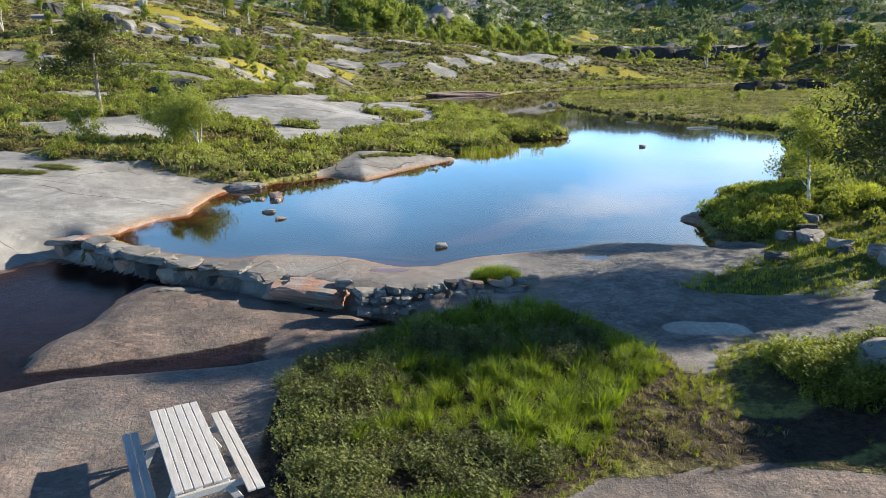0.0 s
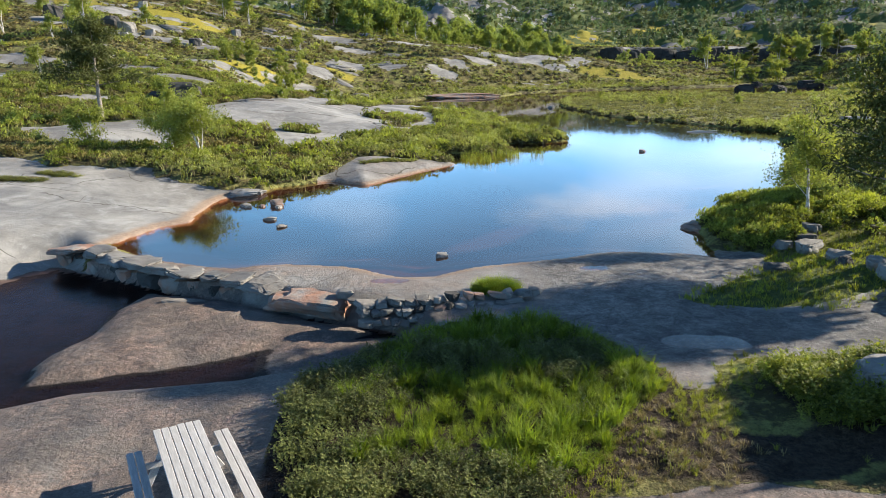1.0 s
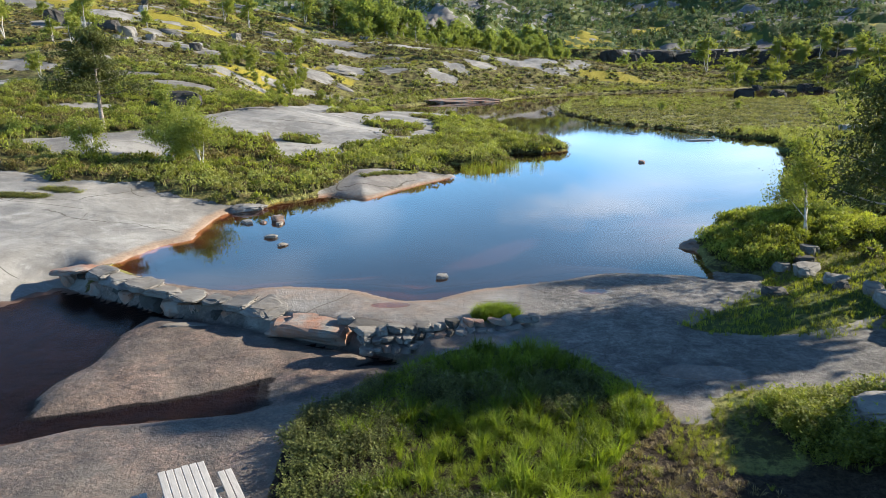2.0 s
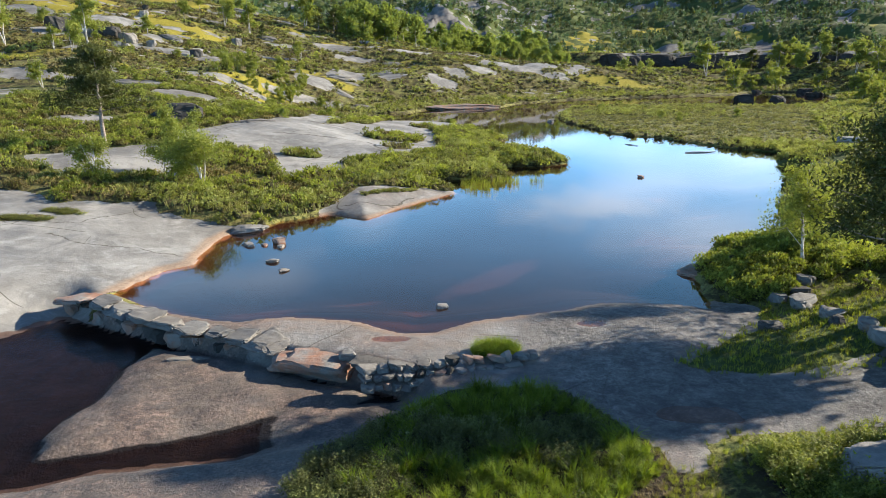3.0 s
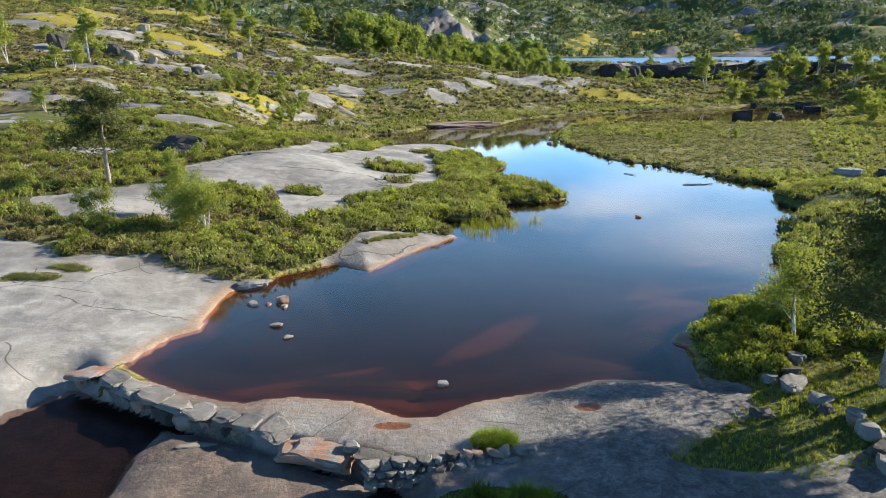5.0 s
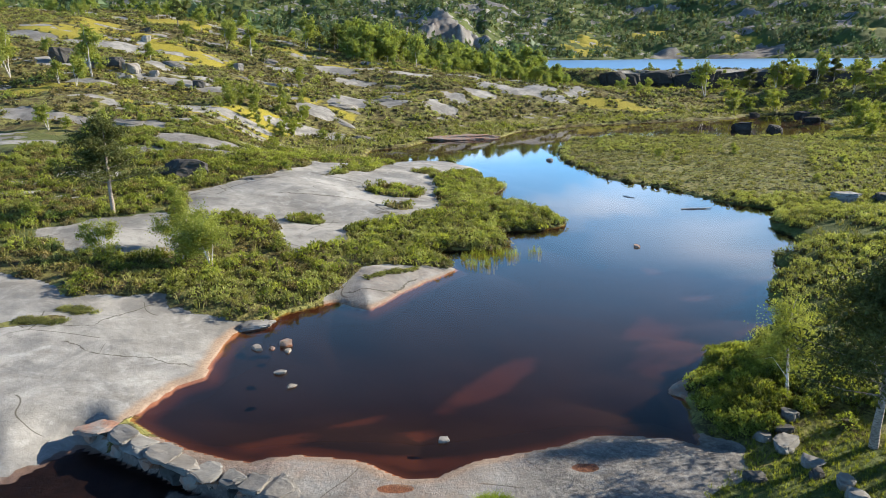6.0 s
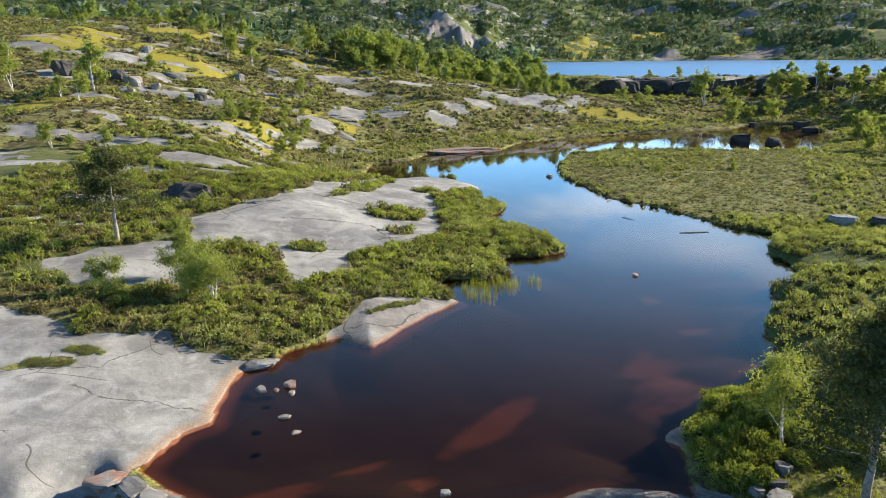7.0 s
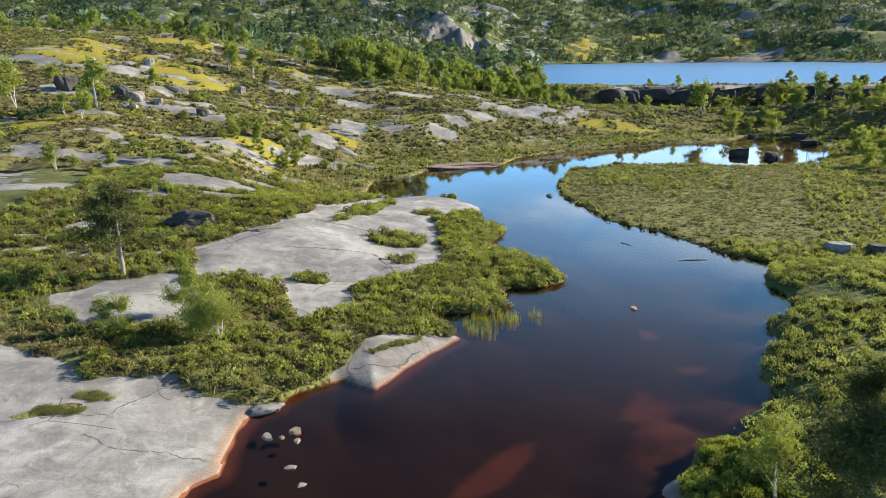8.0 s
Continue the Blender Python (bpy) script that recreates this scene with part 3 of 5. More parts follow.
def cover(x, y, z, m):
    """What lies on the ground: shares of rock, rust, moss, bed, soil and lawn between 0 and 1. Soil, film and lichen
    also hold painted shade.
    """
    away = -m["pond"]
    lump = fbm(x, y, 9, 4, 61)
    rock = np.maximum(smooth(-0.5, 0.5, m["slab"] + fbm(x, y, 3, 4, 63) * 2.2 + 0.25), smooth(-0.25, 0.25, m["near"] + 0.12 + fbm(x, y, 1.5, 3, 64) * 0.6))
    # turf that has grown over the slab in its hollows
    rim = fbm(x, y, 2.4, 4, 65)
    for cx, cy, rx, ry, a in ((-8.6, 76.6, 8.0, 1.1, 1.21), (-4.1, 65.4, 2.5, 3.1, 0.1), (-3.9, 58.2, 1.3, 1.5, 0.3), (-1.8, 78.2, 1.3, 0.8, 0.0), (-10.6, 52.6, 1.1, 0.9, 0.2), (-20.2, 31.4, 1.7, 0.4, 0.5)):
        u, v = (x - cx) * math.cos(a) + (y - cy) * math.sin(a), (y - cy) * math.cos(a) - (x - cx) * math.sin(a)
        rock = rock * (1 - smooth(1.25, 0.85, np.hypot(u / rx, v / ry) + 1.3 * rim))
    slopes = smooth(0.085, 0.125, fbm(x * 0.6 + y * 0.3, y * 1.9, 8, 6, 67, 0.68) - 0.015 + 0.05 * fbm(x, y, 30, 2, 66)) * smooth(46, 64, y) * smooth(6, 14, away)
    slopes = slopes * smooth(30, 0, x - 0.15 * y) + smooth(0.17, 0.24, fbm(x, y, 16, 5, 68, 0.65)) * smooth(135, 150, y) * smooth(14, 22, away) * smooth(-60, 20, x)
    torn = fbm(x * 0.7 + y * 0.2, y * 1.6, 5, 5, 70, 0.65) * 2.4
    for cx, cy, rx, ry in ((-18.5, 136, 3.5, 7), (-22.5, 124, 3, 4), (-10.6, 138, 2.5, 3), (-1, 140, 5, 3), (2.5, 148, 3, 2.5), (19, 164, 8, 4), (10, 155, 4, 2.5), (-28.5, 81, 5, 3.4),
                           (-34, 74.3, 6.5, 1.9), (-45, 75, 5, 2.5), (-52, 91, 7, 2.2), (-41, 89, 5, 1.8), (-32, 105.5, 6, 2), (-24.4, 112, 4, 1.7), (-46, 130.7, 4, 2), (-40, 121, 3, 2.5),
                           (-25, 167, 5, 4), (-20, 159, 4, 3), (-6, 168, 7, 3), (-34, 160, 5, 2.5), (-100, 199, 22, 4), (-72, 203, 9, 3), (-66, 126, 6, 4)):
        slopes = np.maximum(slopes, smooth(1.2, 0.85, np.hypot((x - cx) / rx, (y - cy) / ry) * 1.1 + torn))
    cliffs = smooth(0.06, 0.15, fbm(x, y * 1.5, 55, 6, 71, 0.65)) * smooth(600, 800, y) + 0.9 * smooth(1.2, 0.8, np.hypot((x - 8) / 46, (y - 1012) / 22) + fbm(x, y, 18, 4, 72) * 2.2) + smooth(1.2, 0.8, np.hypot((x - 487 - 0.25 * (y - 1050)) / 20, (y - 1058) / 46) + fbm(x, y, 20, 4, 74) * 1.2)
    quarry = smooth(198, 206, y) * smooth(240, 232, y) * smooth(45, 60, x) * smooth(190, 160, x) * 0.9
    rock = np.clip(rock + slopes + cliffs + quarry, 0, 1)
    rust = smooth(0.95, 0.1, away) * smooth(38, 34, y) * (away > -0.6) + smooth(0.35, 0.05, away) * smooth(46, 40, y) * (away > -0.5) * 0.8
    rust = np.maximum(rust, smooth(-1.0, 1.0, m["basin"]) * 0.6 * smooth(-0.8, -0.35, z))
    rust = np.maximum(rust, 0.42 * smooth(-1, 1, m["near"]) * smooth(3.5, 1.0, x) * smooth(3.5, 1.0, away))
    moss = smooth(0.13, 0.22, fbm(x * 0.7, y * 1.3, 18, 5, 73, 0.65) + 0.10 * smooth(6, 18, z) * (x < 0)) * smooth(80, 110, y) * smooth(8, 20, away) * smooth(700, 500, y)
    ragged = fbm(x, y, 4, 5, 76, 0.65) * 2.2
    for cx, cy, rx, ry in ((42, 162, 10, 3.2), (-64, 107, 11, 4.5), (-57, 150, 10, 8), (-66, 163, 12, 5), (-70, 188, 14, 5), (-37, 181, 8, 4), (-42.4, 75.2, 4.6, 1.7), (-22, 172, 7, 3), (-82, 168, 12, 6)):
        moss = np.maximum(moss, smooth(1.15, 0.75, np.hypot((x - cx) / rx, (y - cy) / ry) + ragged * (0.7 if cx > 0 else 1)))
    for cx, cy, rx, ry in ((233, 1120, 24, 36), (190, 1046, 15, 22), (236, 1056, 22, 13), (327, 1183, 26, 22), (375, 1225, 28, 22), (340, 1068, 20, 10), (485, 1134, 24, 16), (430, 1048, 18, 15)):
        moss = np.maximum(moss, smooth(1.15, 0.85, np.hypot((x - cx) / rx, (y - cy) / ry) + fbm(x, y, 30, 5, 79, 0.7) * 3.4))
    moss = np.maximum(moss, smooth(0.2, 0.26, fbm(x, y, 70, 3, 75)) * smooth(780, 860, y) * smooth(1150, 950, y))
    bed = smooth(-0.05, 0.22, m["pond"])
    silt, weed = np.zeros_like(x), smooth(1.3, 0.5, np.hypot((x + 3.2) / 2.6, (y - 23.9) / 1.6))
    for cx, cy, rx, ry, a in ((2.0, 29.2, 4.0, 0.75, 0.82), (11.5, 32.4, 1.7, 4.2, -0.1), (-6.4, 23.2, 1.9, 0.8, 0.55), (-3.6, 25.6, 1.9, 0.45, 0.7), (-2.6, 21.6, 3.6, 0.55, -0.15),
                              (-8.2, 37.2, 1.2, 0.9, 0.5), (14.7, 46.0, 0.7, 1.1, 0.0), (15.7, 40.0, 0.9, 0.6, 0.0), (-1.4, 24.0, 1.2, 0.5, 0.9)):
        u, v = (x - cx) * math.cos(a) + (y - cy) * math.sin(a), (y - cy) * math.cos(a) - (x - cx) * math.sin(a)
        silt = np.maximum(silt, smooth(1.9, 0.2, np.hypot(u / rx, v / ry) + fbm(x, y, 3.0, 5, 58, 0.6) * 2.4))
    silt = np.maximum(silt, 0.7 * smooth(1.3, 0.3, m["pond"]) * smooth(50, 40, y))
    wet = smooth(-0.47, -0.55, z) * (m["basin"] > -0.3)
    film_shade = smooth(-1, 0.5, m["near"]) * smooth(3.0, -0.5, x) * smooth(26, 22, y) * (0.75 + 0.05 * smooth(-0.5, 1, m["delta"]) - 0.3 * smooth(16.5, 18.5, y) * (x > -6))
    # the 0.5 share darkens the right slab, painting in the pines' shade
    film_shade = np.maximum(film_shade, 0.75 * smooth(-0.5, 0.5, area(FRONT_ROCK, x, y, 12)) + 0.5 * smooth(0.5, 3.0, x) * smooth(-1, 0.5, m["near"]) * smooth(24, 22, y) + 0.3 * slopes * smooth(120, 90, y) + 0.45 * cliffs + 0.42 * smooth(-0.6, 0.4, area(ISLET, x, y, 6)))
    # damp strip west of the mound, with the mound's cast shadow painted in
    seep_shade = smooth(0.9, 0.3, np.abs(x + 2.5 - 0.25 * fbm(x, y, 1.5, 3, 78)) / 1.0) * smooth(14.8, 13.8, y) * smooth(4.5, 6.5, y)
    film_shade, wet = np.maximum(film_shade, 0.95 * seep_shade), np.maximum(wet, 0.75 * seep_shade)
    # dark lichen on the right slab, which also paints its tree shade deeper
    lichen_shade = smooth(1.5, 4.0, x + 0.6 * fbm(x, y, 3, 4, 80) * 3) * smooth(12.5, 13.5, y) * smooth(23.5, 22.0, y) * smooth(-0.5, 0.3, m["near"])
    lichen_shade = np.maximum(np.maximum(lichen_shade, 1.2 * quarry), 0.75 * slopes * smooth(-0.1, 0.08, fbm(x, y, 11, 3, 82)))
    lichen_shade = np.maximum(lichen_shade, 0.85 * np.clip(cliffs, 0, 1))
    soil_shade = smooth(1.2, 0.5, np.hypot((x - 4.8) / 2.5, (y - 9.8) / 0.85)) + 0.6 * smooth(1.1, 0.6, np.hypot((x - 4.4) / 0.7, (y - 11.2) / 1.6))
    # dark ground colour below the plants, painted for the shade in their gaps
    soil_shade = soil_shade + 0.85 * smooth(-0.7, 0.1, m["bush"]) * (m["near"] < 0.1) + 0.8 * smooth(0.4, 1.2, m["right_bush"]) * smooth(12.6, 11.8, y)
    marsh = smooth(16, 24, x - 0.02 * y) * smooth(60, 66, y) * smooth(124, 116, y) * (away > 0)
    lawn = np.clip(smooth(-0.35, 0.35, m["lawn"] + 0.15 + fbm(x, y, 1.3, 4, 77) * 1.6) + smooth(-0.2, 0.5, m["right_bush"]) * 0.7 * smooth(12.0, 13.0, y) + smooth(-0.2, 0.4, m["bush"]) * 0.3 + marsh * 0.5 + 0.6 * smooth(-0.02, 0.06, fbm(x, y, 5, 3, 102)) * smooth(-12, -18, x) * smooth(36, 42, y) * smooth(100, 80, y) + 0.75 * smooth(13, 16, x) * smooth(24, 30, y) * smooth(66, 60, y) + 0.9 * smooth(450, 750, y), 0, 1)
    return dict(rock=rock * (1 - np.clip(soil_shade, 0, 1)), rust=rust, moss=np.clip(moss, 0, 1) * (rock < 0.6), bed=bed, soil_shade=np.clip(soil_shade, 0, 1), lawn=lawn, marsh=marsh, wet=wet, film_shade=film_shade, silt=silt, weed=weed, lichen_shade=lichen_shade)


def mesh_of(name, verts, faces, material, smooth_shaded=False):
    """A mesh from an (n, 3) array of places and an (m, 3 or 4) array of corners."""
    verts, faces = np.ascontiguousarray(verts, np.float32), np.ascontiguousarray(faces, np.int32)
    me, k = bpy.data.meshes.new(name), faces.shape[1]
    me.vertices.add(len(verts))
    me.vertices.foreach_set("co", verts.ravel())
    me.loops.add(faces.size)
    me.loops.foreach_set("vertex_index", faces.ravel())
    me.polygons.add(len(faces))
    me.polygons.foreach_set("loop_start", np.arange(0, faces.size, k, dtype=np.int32))
    me.polygons.foreach_set("use_smooth", np.full(len(faces), smooth_shaded, bool))
    me.materials.append(material)
    me.update(calc_edges=True)
    return me


def sheet(rows, cols):
    """Corners of the quads of a grid of rows x cols points."""
    i = np.arange((rows - 1) * cols).reshape(rows - 1, cols)[:, :-1].ravel()
    return np.stack([i, i + 1, i + cols + 1, i + cols], 1)


# one ground sheet, fine near the camera's bank and coarser with distance
gy = np.concatenate([np.linspace(-120, 5, 24), np.geomspace(6.5, 60, 280)[:], np.geomspace(60, 260, 180)[1:], np.geomspace(260, 880, 50)[1:], np.geomspace(880, 1500, 130)[1:], np.geomspace(1500, 3800, 30)[1:]])
gu = np.linspace(-1, 1, 341)
gx = np.outer(np.maximum(62, 1.15 * gy), 0.33 * gu + 0.67 * gu ** 3)
gyy = np.repeat(gy[:, None], len(gu), 1)
gz, zones = height(gx.ravel(), gyy.ravel(), True)
ground_me = mesh_of("ground", np.stack([gx.ravel(), gyy.ravel(), gz], 1), sheet(len(gy), len(gu)), GROUND, True)
for key, values in cover(gx.ravel(), gyy.ravel(), gz, zones).items():
    ground_me.attributes.new(key, "FLOAT", "POINT").data.foreach_set("value", values.astype(np.float32))
ground = tagged(new("ground", ground_me), "rolling bare granite and heath ground round a pond", "ground", kind="structure")


def water_sheet(name, label, material, poly, z, cells=60):
    """A flat sheet of water a little wider than its bed, whose edge hides in the bank."""
    xs, ys = [p[0] for p in poly], [p[1] for p in poly]
    a, b = np.meshgrid(np.linspace(min(xs) - 3, max(xs) + 3, cells), np.linspace(min(ys) - 3, max(ys) + 3, cells))
    v = np.stack([a.ravel(), b.ravel(), np.full(a.size, z)], 1)
    f = sheet(cells, cells)
    c = v[f].mean(1)
    f = f[inside(poly, c[:, 0], c[:, 1]) > -max((max(xs) - min(xs)), (max(ys) - min(ys))) / cells * 1.2]
    return tagged(new(name, mesh_of(name, v, f, material)), label, "water", kind="structure")


water_sheet("pond_water", "still dark brown pond water mirroring the blue sky", WATER, POND, 0.0, 160)
water_sheet("stream_water", "thin dark stream water running over rock below the dam", STREAM_WATER, BASIN, -0.55, 70)
UPPER_LAKE = [(38, 236), (700, 236), (900, 500), (900, 900), (60, 960)]
water_sheet("lake_water", "pale blue upper lake beyond the quarry wall", LAKE_WATER, UPPER_LAKE, LAKE_Z, 50)


# ---- helpers for things ----
def empty(name, x, y, z, turn=0.0):
    ob = new(name)
    ob.matrix_world = pose(x, y, z, 0, 0, turn)
    return ob


def part(name, bm, material, parent, label=""):
    """Links a bmesh as one mesh object under a thing or under a part."""
    me = bpy.data.meshes.new(name)
    bm.to_mesh(me)
    bm.free()
    me.materials.append(material)
    ob = new(name, me)
    ob.parent = parent
    return tagged(ob, label)


def z_at(x, y):
    return float(height(np.array([x]), np.array([y]))[0])


def beam(a, b, wide, high, bevel=0.006, up=(0, 0, 1)):
    """A bevelled board from a to b."""
    a, b, up = Vector(a), Vector(b), Vector(up)
    way = (b - a).normalized()
    side = way.cross(up).normalized()
    top = side.cross(way)
    bm = bmesh.new()
    bmesh.ops.create_cube(bm, size=1)
    m = Matrix((side * wide, way * (b - a).length, top * high)).transposed().to_4x4()
    m.translation = (a + b) / 2
    bmesh.ops.transform(bm, matrix=m, verts=bm.verts)
    bmesh.ops.recalc_face_normals(bm, faces=bm.faces)
    bmesh.ops.bevel(bm, geom=bm.edges[:], offset=bevel, segments=1, affect="EDGES")
    return bm


def stone_shape(seed, level=2, facets=11, rough=0.10):
    """A broken block about 1 m across: flat faces, worn edges."""
    rng = random.Random(seed)
    bm = bmesh.new()
    bmesh.ops.create_cube(bm, size=1)
    bmesh.ops.subdivide_edges(bm, edges=bm.edges[:], cuts=2 ** level, use_grid_fill=True)
    cuts = []
    for k in range(facets):
        a = rng.uniform(0, 2 * math.pi)
        n = Vector((math.cos(a), math.sin(a), rng.gauss(0, 0.45))).normalized()
        cuts.append((n, rng.uniform(0.36, 0.50)))
    skew = [rng.uniform(-0.16, 0.16) for _ in range(6)]
    off = Vector((seed * 3.1, seed * 1.7, 0))
    for v in bm.verts:
        p = v.co.copy()
        p.z *= 1 + skew[0] * p.x + skew[1] * p.y - 0.12
        p.x *= 1 + skew[2] * p.y * 1.6
        p.y *= 1 + skew[3] * p.x * 1.6
        for n, c in cuts:
            over = n.dot(p) - c
            if over > 0:
                p -= n * over * 0.92
        p *= 1 + rough * noise.fractal(p * 3.2 + off, 0.7, 2.0, 4)
        v.co = p
    bmesh.ops.bevel(bm, geom=[e for e in bm.edges if e.is_manifold and e.calc_face_angle(0) > 0.9], offset=0.05, segments=2, affect="EDGES")
    return bm


def squash(bm, sx, sy, sz):
    bmesh.ops.scale(bm, vec=(sx, sy, sz), verts=bm.verts)
    return bm


def worn(bm, seed):
    """Rounds a block into an ice-smoothed outcrop."""
    off = Vector((seed * 1.3, seed * 0.7, 3))
    for v in bm.verts:
        r = math.hypot(v.co.x, v.co.y)
        v.co.z *= max(0.15, 1.25 - 2.4 * r * r)
        v.co *= 1 + 0.28 * noise.fractal(v.co * 2.1 + off, 0.8, 2.0, 3)
    return bm


def rock(name, label, category, x, y, size, turn=0.0, seed=1, material=None, sink=0.3, level=3, facets=11, group="", z=None, tilt=0.0):
    """One loose stone or outcrop resting in the ground. size: length, width, height."""
    bm = stone_shape(seed, level, facets)
    bm = squash(worn(bm, seed) if name in ("outcrop", "shore_rock") else bm, *size)
    me = bpy.data.meshes.new(name)
    bm.to_mesh(me)
    bm.free()
    me.materials.append(material or ROCK)
    ob = new(name, me)
    base = z_at(x, y) if z is None else z
    slope = Matrix.Identity(4)
    if name == "outcrop":
        r = size[0] * 0.4
        up = Vector((z_at(x - r, y) - z_at(x + r, y), z_at(x, y - r) - z_at(x, y + r), 2 * r)).normalized()
        slope = Vector((0, 0, 1)).rotation_difference(up).to_matrix().to_4x4()
    ob.matrix_world = Matrix.Translation((x, y, base + size[2] * (0.42 - sink))) @ slope @ pose(0, 0, 0, tilt, 0, turn)
    return tagged(ob, label, category, group)


def tube(path, radii, sides=6):
    """Places and corners of a tapered tube along a path."""
    path = [Vector(p) for p in path]
    verts, faces = [], []
    for i, p in enumerate(path):
        way = (path[min(i + 1, len(path) - 1)] - path[max(i - 1, 0)]).normalized()
        a = way.cross(Vector((0.31, 0.95, 0.05))).normalized()
        b = way.cross(a)
        for k in range(sides):
            t = 2 * math.pi * k / sides
            verts.append(p + (a * math.cos(t) + b * math.sin(t)) * radii[i])
    for i in range(len(path) - 1):
        for k in range(sides):
            n = (k + 1) % sides
            faces.append((i * sides + k, i * sides + n, (i + 1) * sides + n, (i + 1) * sides + k))
    return verts, faces


def leaves(rng, centres, spreads, count, size, up=0.35, thin=0.55):
    """Triangles of leaves round the centres. Returns places and corners."""
    centres, spreads = np.asarray(centres, float), np.asarray(spreads, float)
    pick = rng.integers(0, len(centres), count)
    c = centres[pick] + rng.normal(0, 1, (count, 3)) * spreads[pick]
    a = rng.normal(0, 1, (count, 3))
    a /= np.linalg.norm(a, axis=1)[:, None]
    n = rng.normal(0, 1, (count, 3)) + (0, 0, up * 2)
    b = np.cross(n, a)
    b /= np.linalg.norm(b, axis=1)[:, None] + 1e-9
    s = size * rng.uniform(0.6, 1.4, (count, 1))
    v = np.stack([c - a * s * 0.5 + b * s * thin, c + a * s * 0.95, c - a * s * 0.5 - b * s * thin], 1).reshape(-1, 3)
    return v, np.arange(count * 3).reshape(-1, 3)


def wood_mesh(name, tubes, material):
    verts, faces = [], []
    for v, f in tubes:
        k = len(verts)
        verts += [tuple(p) for p in v]
        faces += [tuple(i + k for i in q) for q in f]
    return mesh_of(name, np.array(verts), np.array(faces), material, True)


def birch(name, seed, tall, wide, count, leaf, stems=1, bare=0.25, label="", material=None, droop=0.25):
    """A birch at the origin: white trunk with limbs, airy crown of small leaves."""
    rng = np.random.default_rng(seed)
    tree = tagged(new(name), label, "tree")
    tubes, tips, spread = [], [], []
    for s in range(stems):
        lean = rng.uniform(-0.16, 0.16, 2) * (1.8 if stems > 1 else 1.0)
        h = tall * (1 if s == 0 else rng.uniform(0.7, 0.95))
        foot = rng.uniform(-0.12, 0.12, 2) * (stems > 1)
        pts = []
        for k in range(8):
            t = k / 7
            pts.append((foot[0] + lean[0] * h * t + rng.normal(0, 0.02) * h * t, foot[1] + lean[1] * h * t + rng.normal(0, 0.02) * h * t, h * 0.96 * t - 0.1))
        r0 = 0.012 * tall + 0.012
        tubes.append(tube(pts, [r0 * (1 - 0.9 * k / 7) for k in range(8)]))
        for b in range(int(11 / stems ** 0.5)):
            t = bare + (0.96 - bare) * (b + rng.uniform(0, 1)) / 11 * stems ** 0.5
            t = min(t, 0.96)
            i = min(int(t * 7), 6)
            p = Vector(pts[i]).lerp(Vector(pts[i + 1]), t * 7 - i)
            ang, reach = rng.uniform(0, 2 * math.pi), wide * rng.uniform(0.45, 1.0) * (1.05 - 0.75 * abs(t - 0.45) - 0.25 * t)
            rise = reach * rng.uniform(0.3, 0.9)
            q = p + Vector((math.cos(ang) * reach * 0.55, math.sin(ang) * reach * 0.55, rise * 0.75))
            e = p + Vector((math.cos(ang) * reach, math.sin(ang) * reach, rise * (1 - droop)))
            rb = r0 * 0.38 * (1.1 - t)
            tubes.append(tube([p, q, e], [rb, rb * 0.6, rb * 0.2], 4))
            for w, f in ((0.45, 0.7), (0.75, 1.0), (1.0, 0.9)):
                c = p.lerp(q, w / 0.55) if w < 0.55 else q.lerp(e, (w - 0.55) / 0.45)
                for _ in range(2):
                    tips.append(tuple(c + Vector(rng.normal(0, 0.22, 3)) * reach * 0.7))
                    spread.append(np.array((0.21, 0.21, 0.16)) * f * wide * rng.uniform(0.5, 1.1))
        tips.append(pts[-1])
        spread.append(np.array((0.12, 0.12, 0.2)) * wide)
    trunk = new("trunk", wood_mesh("trunk", tubes, BIRCH_BARK))
    v, f = leaves(rng, tips, spread, count, leaf)
    crown = new("crown", mesh_of("crown", v, f, material or BIRCH_LEAF))
    trunk.parent = crown.parent = tree
    tagged(trunk, "pale papery birch bark")
    return tree


